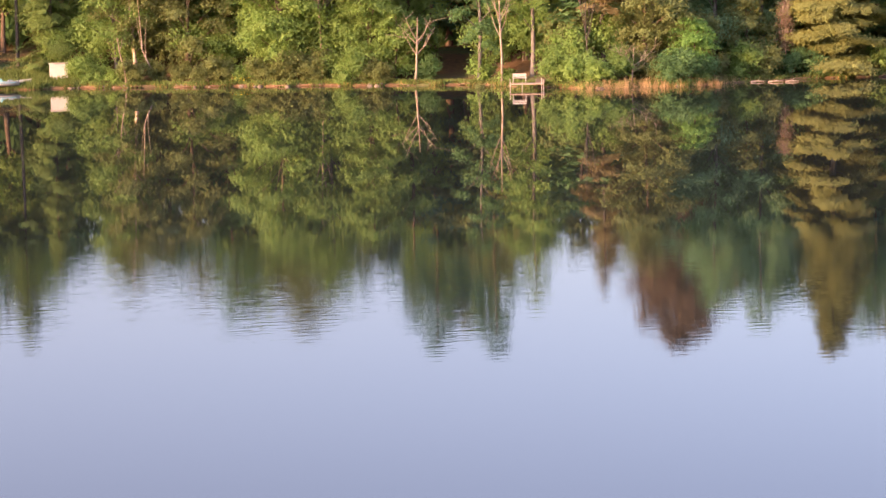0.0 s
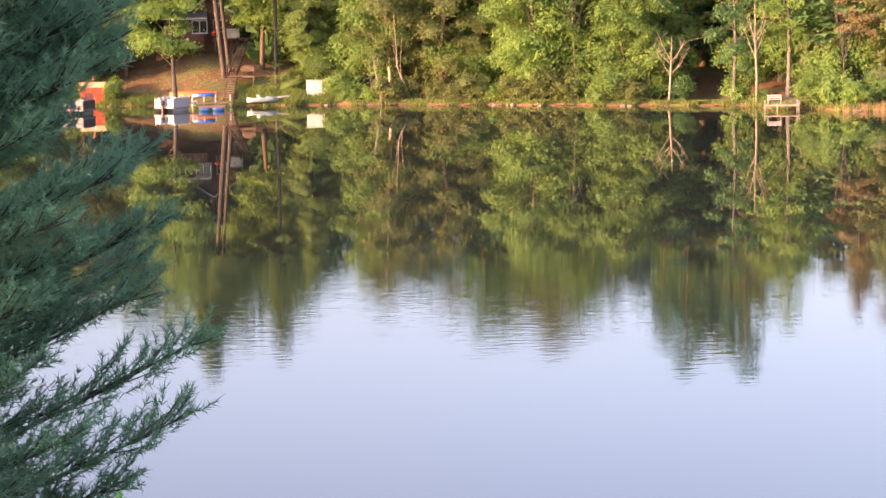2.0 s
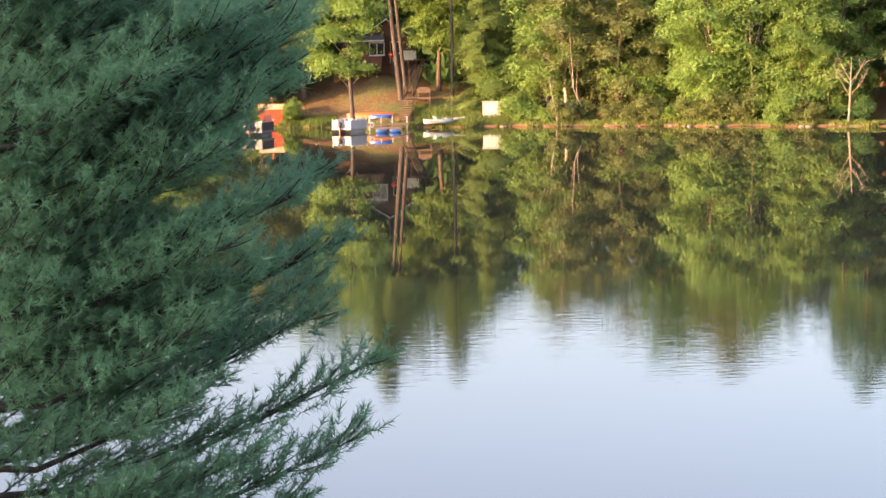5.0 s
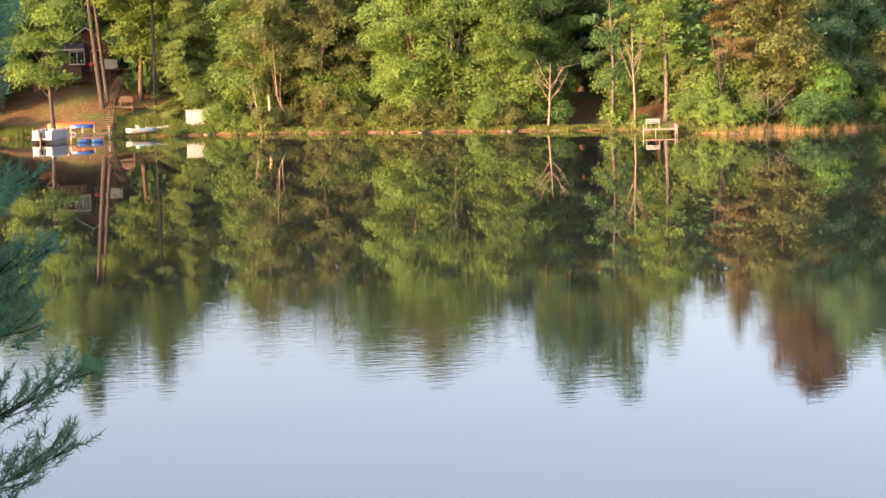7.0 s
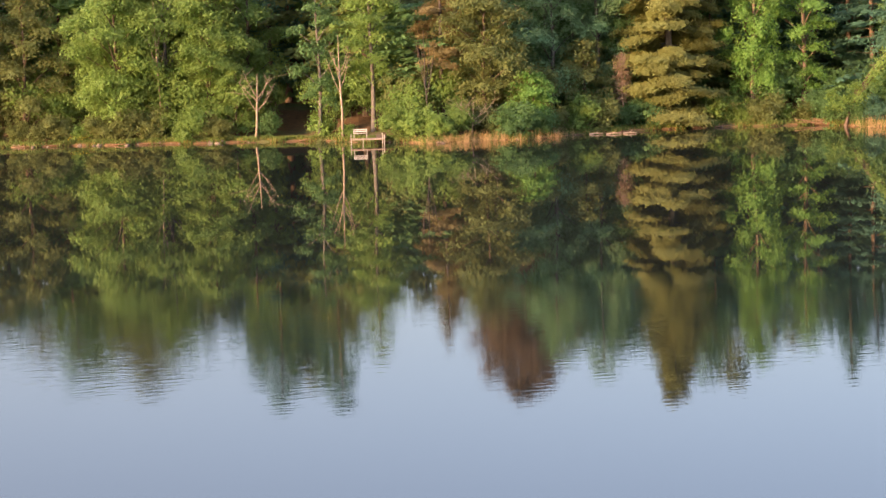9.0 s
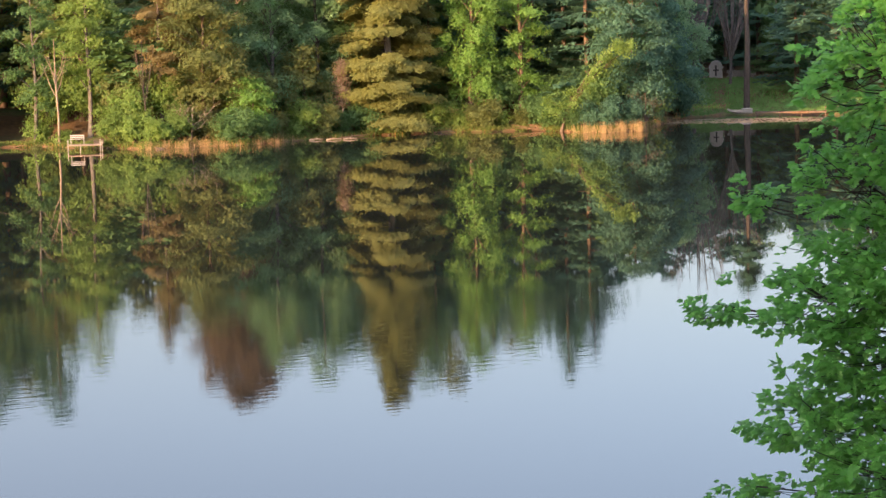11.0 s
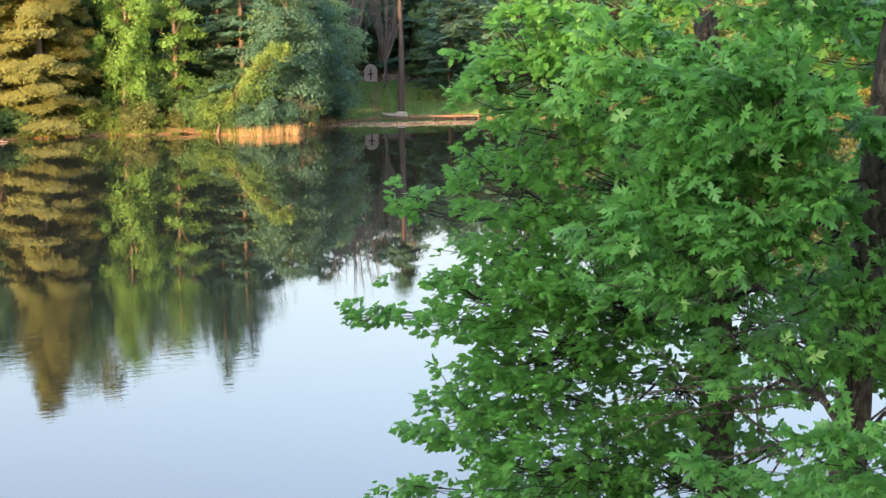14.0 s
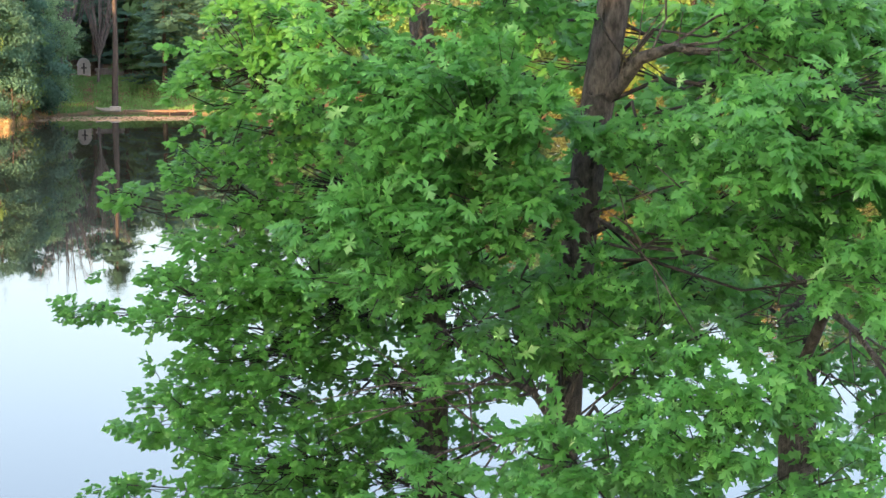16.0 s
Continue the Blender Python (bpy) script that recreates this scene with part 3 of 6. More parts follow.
broadleaf("leaning_maple", 25.2, 180.5, 7.9, 2.2, 0.95, M_LIME, M_BARK, "leaning young maple arching out with yellow-green leaves", 0.13, 0.60, dens=1.7, size=0.16, hang=0.9, crown=[
    (0.906 * q, -0.423 * q, z, r) for q, z, r in ((-0.6, 1.6, 0.75), (0.5, 1.9, 0.8), (1.4, 2.3, 0.7), (0.9, 3.0, 0.6), (2.1, 3.4, 0.65), (2.6, 4.2, 0.6), (3.2, 5.0, 0.65), (3.8, 6.0, 0.75), (4.6, 6.9, 0.8), (5.4, 6.6, 0.75), (6.0, 7.1, 0.5), (4.3, 5.6, 0.55), (-1.0, 2.6, 0.5))])
# M_BLUE leaves stand in for shade that the sun here doesn't give
broadleaf("maple_tree", 27.1, 187.0, 13.5, 0.6, 3.2, M_BLUE, M_BARK, "shaded blue-green tree beside the cove", 0.18, 0, 17)
broadleaf("maple_tree", 28.3, 200, 12.0, 0.5, 2.5, M_ASPEN, M_BARK, "shaded blue-green tree beside the cove", 0.16, 0, 15)
broadleaf("maple_tree", 27.8, 195.0, 12.5, 0.5, 3.0, M_BLUE, M_BARK, "shaded blue-green tree beside the cove", 0.18, 0, 16)
conifer("white_pine", 30.12, 208, 17.5, 12.8, 1.8, M_BLUE, M_BARKRED, "tall pine with a thick bare trunk on the cove lawn", 0.31)
for a, d, hh in ((28.9, 250, 15.0), (29.7, 256, 16.0), (30.4, 252, 16.0), (31.2, 250, 15.5), (28.3, 238, 14.0), (30.9, 232, 12.0), (31.8, 229, 11.0), (32.9, 233, 13.0), (34.2, 226, 13.0), (35.6, 220, 14.0)):
    conifer("spruce_tree", a, d, hh, 3.2, 3.4, M_GREEN, M_BARK, "dark shaded spruce behind the cove lawn", 0.2, 1.3, 0.3, 0.20, 0.8, 8)
for a, d, hh, mt in ((38, 205, 16, M_MAPLE), (40.3, 195, 17, M_OLIVE), (42.3, 188, 18, M_GREEN), (43.8, 184, 17, M_SUNLIT), (45.4, 180, 18, M_LIME), (48.0, 174, 19, M_SUNLIT), (49.2, 168, 18, M_LIME), (51.0, 160, 18, M_OLIVE)):
    broadleaf("maple_tree", a, d, hh, 1.2, 4.4, mt, M_BARK, "sunlit yellow-green maple on the far side of the cove", 0.24, 0, 13, 0.6, 0.24)

# ---------------------------------------------------------------- the wood behind, filling up to the skyline
TOP_AZ = [-14, -6, -2.5, -0.5, 1.5, 3.5, 5, 7.5, 8.7, 10, 11.5, 12.8, 13.5, 14.8, 16.7, 17.9, 18.8, 20.7, 22.3, 23.2, 24.5, 26, 26.5, 27.5, 28.7, 30.5, 34, 40, 54]
TOP_H = [20, 21, 22.5, 20.5, 19.5, 20, 23, 24.5, 19, 25.5, 25, 18, 15.5, 18.5, 22.5, 21.5, 19, 25, 25, 22.5, 23.5, 22.5, 17, 14.5, 18, 13.5, 14, 18, 19]


def copy_at(ob, az, d, turn, scale, place=None, sink=0.1):
    x, y = place or polar(az, d)
    return copy_thing(ob, pose(x, y, ground_z(x, y) - sink, 0, 0, turn) @ Matrix.Diagonal((scale[0], scale[0], scale[1], 1)))


def back_wood():
    kinds = []
    text = "tall shaded tree standing deep in the far wood"
    for i, mt in enumerate((M_GREEN, M_BLUE, M_OLIVE, M_MAPLE)):
        kinds.append((broadleaf("forest_tree", -13 - i * 2.2, 214, ground_z(*polar(-13 - i * 2.2, 214)) + 20.0, 5.5, 3.3, mt, M_BARK, text, 0.22, 0, 15, 0.34, 0.46, per=10, group="back wood trees"), 20.0))
    for i, mt in enumerate((M_BLUE, M_GREEN)):
        kinds.append((conifer("forest_spruce", -22 - i * 2.5, 214, ground_z(*polar(-22 - i * 2.5, 214)) + 20.0, 4.5, 3.6, mt, M_BARK, "tall dark spruce standing deep in the far wood", 0.22, 0.7, 0.3, 0.34, 1.15, 7, group="back wood trees"), 20.0))
    for i, mt in enumerate((M_ASPEN, M_GREEN)):
        kinds.append((broadleaf("forest_tree", -28 - i * 2.5, 214, ground_z(*polar(-28 - i * 2.5, 214)) + 20.0, 3.0, 3.0, mt, M_BARKGREY, "slender blue-green tree in the shaded wood", 0.18, 0, 17, 0.72, 0.24, per=15, group="back wood trees", hang=1.1), 20.0))
    rng = np.random.default_rng(7)
    a = -17.0
    while a < 53:
        for row, (d0, f) in enumerate(((13, 0.88), (24, 1.0), (36, 1.05))):
            az = a + rng.uniform(-0.4, 0.4) + 0.4 * row
            if row == 0 and (-4.6 < az < 0.2 or 9.9 < az < 11.2):
                continue
            if -4.6 < az < -1.0 and row == 1:
                continue
            if 28.4 < az < 31.4 and row < 2:
                continue
            d = shore(az) + d0 + rng.uniform(-3, 3)
            x, y = polar(az, d)
            want = float(np.interp(az, TOP_AZ, TOP_H)) * d / 200.0 * f * rng.uniform(0.86, 1.03) - ground_z(x, y)
            pick = int(rng.choice([0, 1, 2, 3, 6, 7]))
            if 15.5 < az < 20 or 24.5 < az < 36:
                pick = int(rng.choice([6, 6, 7])) if row < 2 and az < 24 else int(rng.choice([1, 1, 0, 4]))
            elif row == 2:
                pick = pick % 4
            elif az < 15.5:
                pick = int(rng.choice([2, 3, 3, 0, 2, 3]))
            ob, full = kinds[pick]
            copy_at(ob, az, d, rng.uniform(0, 360), (rng.uniform(1.05, 1.4), want / full))
        a += 1.42
    for k in range(9):
        az = 17.3 + 0.62 * k
        d = shore(az) + 28 + 3 * (k % 3)
        want = (22.0 + 0.9 * math.sin(k * 2.3)) * d / 200.0 - ground_z(*polar(az, d))
        ob, full = kinds[(0, 3, 2)[k % 3]]
        copy_at(ob, az, d, k * 77, (1.25, want / full))
    for az in (24.6, 25.0, 25.4):
        copy_at(kinds[7][0], az, shore(az) + 32, az * 300, (1.2, 0.85))
    for k in range(9):
        az = 28.3 + k * 0.5
        x, y = polar(az, shore(az) + 46 + 3 * (k % 2))
        copy_at(kinds[6 + k % 2][0], az, shore(az) + 46 + 3 * (k % 2), k * 70, (1.25, (16.4 - ground_z(x, y) + 1.6 * math.sin(k * 1.9)) / 20.0))
    for az in (-4.6, -3.7, -2.9, -2.1, -1.3, -0.5):
        copy_at(kinds[int(rng.choice([0, 1, 4]))][0], az, shore(az) + rng.uniform(31, 35), az * 90, (1.3, rng.uniform(0.85, 1.0)))


back_wood()

# ---------------------------------------------------------------- shrubs, grass and reeds on the far bank


def shore_shrubs():
    kinds = []
    for i, (mt, w, h) in enumerate(((M_MAPLE, 3.0, 2.6), (M_OLIVE, 2.8, 2.4), (M_GREEN, 3.2, 2.8), (M_LIME, 2.4, 2.0), (M_BLUE, 3.2, 3.0))):
        kinds.append(shrub(-13.5 - i, 203, w, h, mt, ("leafy green shrub on the far bank", "olive-green shrub on the far bank", "dark green shrub under the trees", "bright lime-green shrub on the far bank", "shaded blue-green shrub beside the cove")[i]))
    rng = np.random.default_rng(11)
    a = -17.0
    while a < 28.3:
        skip = -5.0 < a < 1.0 or 9.2 < a < 11.0 or 12.3 < a < 13.0
        if not skip:
            pick = int(rng.choice([0, 0, 1, 1, 3]))
            if 15.8 < a < 20:
                pick = int(rng.choice([1, 2, 2, 0]))
            if a > 24.4:
                pick = 2 if a < 25.6 else 4
            sc = rng.uniform(0.6, 1.15)
            copy_at(kinds[pick], a, shore(a) + rng.uniform(0.9, 2.6), rng.uniform(0, 360), (sc, sc * rng.uniform(0.8, 1.15)), sink=0.05)
        a += rng.uniform(0.40, 0.66)
    thick = shrub(-24.5, 203, 5.0, 4.6, M_GREEN, "dense dark thicket under the back of the far wood", 0.42, 0.52, 9)
    tall = [shrub(-19.5 - i, 203, 5.0, 4.6, mt, "tall leafy bush under the far trees", 0.62, 0.19, 12) for i, mt in enumerate((M_MAPLE, M_GREEN, M_OLIVE))]
    a = -17.0
    while a < 30:
        if not (-5.0 < a < 0.2 or 28.2 < a or 9.7 < a < 11.2):
            sc = rng.uniform(0.75, 1.1)
            copy_at(tall[int(rng.choice([0, 0, 2]) if a < 15 else rng.choice([0, 1, 1, 2]) if a < 24.2 else 1)], a, shore(a) + rng.uniform(6.0, 9.5), rng.uniform(0, 360), (sc, sc * 1.05), sink=0.05)
        a += rng.uniform(0.8, 1.2)
    a = -17.0
    while a < 37:
        if not (-4.8 < a < -0.8 or 28.6 < a < 31.2):
            copy_at(thick, a, shore(a) + rng.uniform(19, 28), rng.uniform(0, 360), (rng.uniform(1.1, 1.4), rng.uniform(1.4, 1.8)), sink=0.05)
        a += rng.uniform(1.6, 2.2)
    a = -10.0
    while a < 37:
        for back in (33, 45):
            az = a + 0.02 * back
            if not 27.6 < az < 31.6:
                copy_at(thick, az, shore(az) + back + rng.uniform(-3, 3), rng.uniform(0, 360), (rng.uniform(1.3, 1.6), rng.uniform(1.7, 2.2)), sink=0.05)
        a += rng.uniform(0.65, 0.85)
    a = 37.0
    while a < 52:
        sc = rng.uniform(0.7, 1.1)
        copy_at(kinds[int(rng.choice([0, 1, 3]))], a, shore(a) + rng.uniform(1.2, 3.0), rng.uniform(0, 360), (sc, sc), sink=0.05)
        copy_at(tall[int(rng.choice([0, 1, 2]))], a + 0.4, shore(a) + rng.uniform(6.0, 10.0), rng.uniform(0, 360), (sc, sc * 1.1), sink=0.05)
        a += rng.uniform(0.8, 1.1)
    for az in (-4.8, -4.3, -3.8, -3.3, -1.5, -1.0, -0.5):
        copy_at(thick, az, shore(az) + 29, az * 170, (1.2, 2.1), sink=0.05)
    for az, d, w, h, k in ((-5.6, 197.5, 2.2, 1.8, 3), (-6.4, 199, 2.6, 2.6, 1), (0.75, 193, 1.8, 2.0, 0), (-0.3, 195.5, 1.6, 1.2, 1), (11.5, 175.5, 1.7, 2.0, 1), (10.0, 184.0, 1.9, 2.0, 2)):
        copy_at(kinds[k], az, d, az * 50, (w / 2.8, h / 2.6), sink=0.05)


def tufts(name, label, category, n, region, height, width, mt, seed, lean=0.25):
    """Many thin upright blades over a stretch of bank; one object."""
    rng = np.random.default_rng(seed)
    P = []
    while len(P) < n:
        az, s = region(rng)
        x, y = polar(az, shore(az) + s)
        z = max(ground_z(x, y), -0.25)
        P.append((x, y, z - 0.02))
    P = np.array(P)
    h = height * rng.uniform(0.5, 1.15, (n, 1))
    a = rng.uniform(0, 6.283, n)
    side = np.stack([np.cos(a), np.sin(a), np.zeros(n)], 1) * width
    tip = np.concatenate([rng.normal(size=(n, 2)) * lean, np.ones((n, 1))], 1) * h
    V = np.stack([P - side, P + side, P + tip * 0.6 + side * 0.7, P + tip], 1).reshape(-1, 3)
    F = np.arange(4 * n).reshape(n, 4)
    ob = from_arrays(name, V, F, mt)
    tagged(ob, label, category, kind="stuff")


def bunch(az):
    """Draws stems together into uneven bunches."""
    return az + 0.05 * math.sin(az * 13) + 0.009 * math.sin(az * 47)


shore_shrubs()
tufts("bank_grass", "green grass tufts along the far waterline", "grass", 24000, lambda r: (r.uniform(-16, 28), abs(r.normal()) * 0.8 - 0.08), 0.40, 0.04, M_GRASS, 21)
tufts("dry_grass", "dry orange grass fringe along the far waterline", "grass", 6000, lambda r: (r.uniform(0.3, 27.4), abs(r.normal()) * 0.35), 0.24, 0.03, M_DRYGRASS, 22)
tufts("tall_grass", "tall green grass on the bank beside the boats", "grass", 6000, lambda r: (r.uniform(-8.0, -3.9), r.uniform(0.1, 3.0)), 0.5, 0.022, M_GRASS, 23)
tufts("slope_grass", "sparse dry grass on the slope below the cottage", "grass", 2600, lambda r: (r.uniform(-5.0, 0.8), r.uniform(1.0, 14)), 0.16, 0.02, M_DRYGRASS, 24)
tufts("slope_weeds", "green weeds on the bank beside the steps", "grass", 4500, lambda r: (r.uniform(-1.8, 1.2), r.uniform(0.3, 6)), 0.5, 0.035, M_GRASS, 29)
tufts("lawn_grass", "mown green lawn grass at the head of the cove", "grass", 26000, lambda r: (r.uniform(28.2, 33.5), r.uniform(0.2, 30)), 0.22, 0.06, M_LAWN, 25)
tufts("reed_bed", "pale tan reeds standing in the shallows", "reeds", 1500, lambda r: (bunch(r.triangular(13.6, 15.6, 17.0) if r.random() < 0.75 else r.triangular(16.9, 17.5, 18.2)), -abs(r.normal()) * 0.8 + 0.3), 0.80, 0.010, M_REED, 26, 0.22)
tufts("reed_bed", "pale tan reeds standing in the shallows", "reeds", 1900, lambda r: (bunch(r.triangular(25.2, 26.9, 28.6)), -abs(r.normal()) * 0.8 + 0.3), 0.85, 0.011, M_REED, 27, 0.18)


def float_weed():
    rng = np.random.default_rng(31)
    n = 1500
    az = rng.uniform(27.9, 32.2, n)
    d = rng.uniform(190.5, 199.5, n)
    at = np.stack([d * np.sin(np.radians(az)), d * np.cos(np.radians(az)), rng.uniform(0.006, 0.02, n)], 1)
    v, f = blades(rng, at, np.tile((0, 0, 1.0), (n, 1)) + rng.normal(size=(n, 3)) * 0.02, rng.uniform(0.06, 0.22, n), 0.9)
    tagged(from_arrays("floating_weed", v, f, plain_mat("weed_mat", (0.42, 0.31, 0.18), 0.8)), "pale mat of floating weed in the cove", "weed", kind="stuff")


float_weed()

# ---------------------------------------------------------------- dead trees, logs and stones


def dead_tree(az, d, h, fork, spread, label, r=0.12, n=6, seed=1, lean=0.0, bark=None):
    rng = np.random.default_rng(seed)
    x, y = polar(az, d)
    zb = ground_z(x, y) - 0.1
    root = thing("dead_tree", x, y, zb, label, "dead tree", group="dead trees")
    tb = Tubes()
    H, fk = h - zb, fork - zb
    tb.add([(0, 0, 0), (0.06 + lean * 0.3, 0.03, fk * 0.4), (lean * 0.8, 0, fk * 0.8), (lean, 0, fk), (lean * 1.3, 0, H * 0.97)], [r * 1.3, r, r * 0.85, r * 0.75, 0.02], 8)
    for k in range(n):
        a = k * 3.3 + rng.uniform(-0.4, 0.4)
        L = spread * rng.uniform(0.6, 1.1)
        zs = fk * rng.uniform(0.62, 1.1)
        e = (lean + L * math.cos(a), L * 0.5 * math.sin(a), min(H, zs + (H - fk) * rng.uniform(0.6, 1.0)))
        mid = (lean + 0.45 * (e[0] - lean) + 0.05, e[1] * 0.4, zs + 0.35 * (e[2] - zs))
        tb.add([(lean * zs / fk, 0, zs), mid, e], [r * 0.55, r * 0.35, 0.012], 6)
        for j in range(3):
            t = rng.uniform(0.4, 0.9)
            p = tuple(mid[i] + (e[i] - mid[i]) * t for i in range(3))
            tb.add([p, (p[0] + rng.normal() * 0.4 * spread, p[1] + rng.normal() * 0.2, p[2] + rng.uniform(0.1, 0.5) * spread)], [r * 0.2, 0.008], 4)
    tb.make("trunk", bark or M_DEADWOOD, root)


dead_tree(9.63, 181.6, 5.9, 3.6, 1.7, "bare pale dead tree forking over the dark gap", 0.09, 7, 3, 0.22)
dead_tree(11.93, 177.0, 9.0, 6.0, 1.0, "bare pale forked birch standing dead", 0.085, 6, 5, -0.1)
dead_tree(14.22, 174.5, 9.2, 4.6, 0.85, "thin bare brownish tree with fine upright twigs", 0.048, 7, 8, -0.15, M_BARKRED)
dead_tree(7.15, 185.7, 12.4, 8.4, 1.0, "bare sunlit snag rising out of the maples", 0.07, 7, 9, -0.2)
dead_tree(2.75, 190.0, 8.5, 3.2, 0.4, "slanting bare stem among the shore maples", 0.07, 2, 12, -1.0)
dead_tree(2.0, 188.8, 4.5, 3.2, 0.25, "slanting bare stem among the shore maples", 0.06, 2, 13, -0.5)
dead_tree(28.72, 214, 19.0, 8.0, 3.2, "bare grey tree in the shade behind the cove", 0.17, 22, 14, 0.2, M_BARKGREY)
for a, d, k in ((28.5, 221, 21), (29.68, 227, 22), (28.85, 233, 23), (29.75, 243, 24)):
    dead_tree(a, d, 18.0, 6.0, 3.4, "bare grey tree in the shade behind the cove", 0.14, 26, k, 0.2, M_BARKGREY)
dead_tree(27.45, 182.0, 3.2, 0.9, 1.6, "leafless brown shrub at the cove's edge", 0.05, 11, 15, 0.0, M_BARK)
dead_tree(15.35, 172.5, 3.2, 1.6, 1.8, "leafless twiggy shrub behind the reeds", 0.05, 9, 16, 0.2)


def log(az0, az1, d0, d1, z0, z1, r, label, mt, group="shore logs"):
    x0, y0 = polar(az0, d0)
    x1, y1 = polar(az1, d1)
    root = thing("log", x0, y0, 0, label, "log", group=group)
    p = [(0, 0, z0), ((x1 - x0) * 0.5, (y1 - y0) * 0.5, (z0 + z1) / 2 + r * 0.6), (x1 - x0, y1 - y0, z1)]
    tb = Tubes()
    tb.add(p, [r, r * 0.85, r * 0.5], 8)
    tb.add([p[1], (p[1][0] + r * 3, p[1][1], p[1][2] + r * 4)], [r * 0.3, r * 0.1], 5)
    tb.make("bole", mt, root)


def shore_logs():
    rng = np.random.default_rng(41)
    a = 0.9
    while a < 25.5:
        if not (11.5 < a < 13.2 or 14 < a < 18):
            w = rng.uniform(0.25, 0.9)
            log(a, a + w, shore(a) - rng.uniform(0.0, 0.5), shore(a + w) - rng.uniform(0, 0.6), rng.uniform(0.0, 0.14), rng.uniform(0.0, 0.2), rng.uniform(0.025, 0.055), "weathered driftwood log lying along the waterline", M_DRIFT)
        a += rng.uniform(0.7, 1.7)
    for az0, az1, d in ((18.5, 18.85, 176.3), (18.95, 19.35, 175.9), (19.4, 19.75, 176.2)):
        log(az0, az1, d, d + 0.3, 0.05, 0.07, 0.07, "pale bleached log floating by the shore", M_DEADWOOD, "bleached logs")
    for k in range(9):
        a0 = 23.6 + rng.uniform(0, 0.9)
        log(a0, 24.6 + rng.uniform(0, 0.9), shore(24) + rng.uniform(0, 1.2), shore(24.6) - rng.uniform(0.4, 2.2), rng.uniform(0.2, 0.6), 0.03, rng.uniform(0.02, 0.035), "fallen brown branch trailing into the lake", M_DRIFT, "fallen branches")


def stone_mesh(seed):
    rng = np.random.default_rng(seed)
    bm = bmesh.new()
    bmesh.ops.create_icosphere(bm, subdivisions=2, radius=1.0)
    for v in bm.verts:
        v.co *= 1 + 0.35 * noise.noise(v.co * 1.3 + Vector((seed, 0, 0)))
        v.co.z *= 0.6
    me = bpy.data.meshes.new("stone")
    bm.to_mesh(me)
    bm.free()
    return me


def shore_stones():
    mt = plain_mat("field_stone", (0.24, 0.19, 0.15), 0.9, 0, 0.4, 6, 0.03)
    kinds = [stone_mesh(i) for i in range(4)]
    for me in kinds:
        me.materials.append(mt)
    rng = np.random.default_rng(42)
    for i in range(60):
        a = rng.uniform(0.3, 11) if i < 44 else rng.uniform(13, 25)
        x, y = polar(a, shore(a) + rng.uniform(-0.4, 0.5))
        ob = new("stone", kinds[i % 4])
        s = rng.uniform(0.07, 0.20)
        ob.matrix_basis = pose(x, y, max(0.02, ground_z(x, y)) + 0.02, 0, 0, rng.uniform(0, 360)) @ Matrix.Diagonal((s * 1.3, s, s, 1))
        tagged(ob, "grey-brown field stone at the waterline", "stone", "shore stones")


shore_logs()
shore_stones()

# ---------------------------------------------------------------- cottage, steps and boats on the far bank
M_SIDING = plain_mat("cottage_siding", (0.135, 0.062, 0.046), 0.8, 0, 0.3, 4)
M_ROOF = plain_mat("shingle_roof", (0.075, 0.070, 0.072), 0.9, 0, 0.35, 9, 0.01)
M_WHITE = plain_mat("white_paint", (0.44, 0.42, 0.40), 0.5, 0, 0.12, 3)
M_OFFWHITE = plain_mat("weathered_white", (0.46, 0.43, 0.39), 0.6, 0, 0.22, 3)
M_CONCRETE = plain_mat("foundation_block", (0.30, 0.27, 0.24), 0.9, 0, 0.3, 5)
M_WOOD = plain_mat("weathered_deck_wood", (0.190, 0.130, 0.095), 0.85, 0, 0.35, 8, 0.004)
M_GREYWOOD = plain_mat("grey_step_wood", (0.062, 0.052, 0.047), 0.9, 0, 0.4, 6, 0.004)
M_PALEWOOD = plain_mat("pale_weathered_wood", (0.40, 0.31, 0.26), 0.8, 0, 0.35, 6, 0.004)
M_BOATGREY = plain_mat("dull_grey_panel", (0.15, 0.147, 0.157), 0.5, 0, 0.25, 3)
M_DARKWOOD = plain_mat("dark_deck_wood", (0.15, 0.095, 0.070), 0.85, 0, 0.35, 8, 0.004)
M_BLUE_PL = plain_mat("blue_plastic", (0.030, 0.105, 0.360), 0.4, 0, 0.2, 3)
M_TEAL = plain_mat("teal_plastic", (0.200, 0.480, 0.560), 0.4, 0, 0.2, 3)
M_ORANGE = plain_mat("orange_plastic", (0.660, 0.180, 0.050), 0.45, 0, 0.25, 2)
M_REDORANGE = plain_mat("red_orange_paint", (0.420, 0.075, 0.026), 0.65, 0, 0.3, 2)
M_CREAM = plain_mat("cream_board", (0.560, 0.360, 0.200), 0.65, 0, 0.2, 3)
M_ALU = plain_mat("aluminium", (0.62, 0.62, 0.62), 0.38, 0.9, 0.2, 5)
M_GREYPANEL = plain_mat("grey_panel", (0.46, 0.44, 0.44), 0.45, 0, 0.2, 3)
M_DARK = plain_mat("dark_rubber_and_boat_shade", (0.035, 0.032, 0.034), 0.6, 0, 0.2, 5)
M_MAROON = plain_mat("maroon_panel", (0.140, 0.045, 0.045), 0.5, 0, 0.2, 3)
M_RED = plain_mat("red_paint", (0.520, 0.050, 0.035), 0.45, 0, 0.2, 3)
M_YELLOW = plain_mat("yellow_petal", (0.780, 0.620, 0.040), 0.6, 0, 0.2, 9)
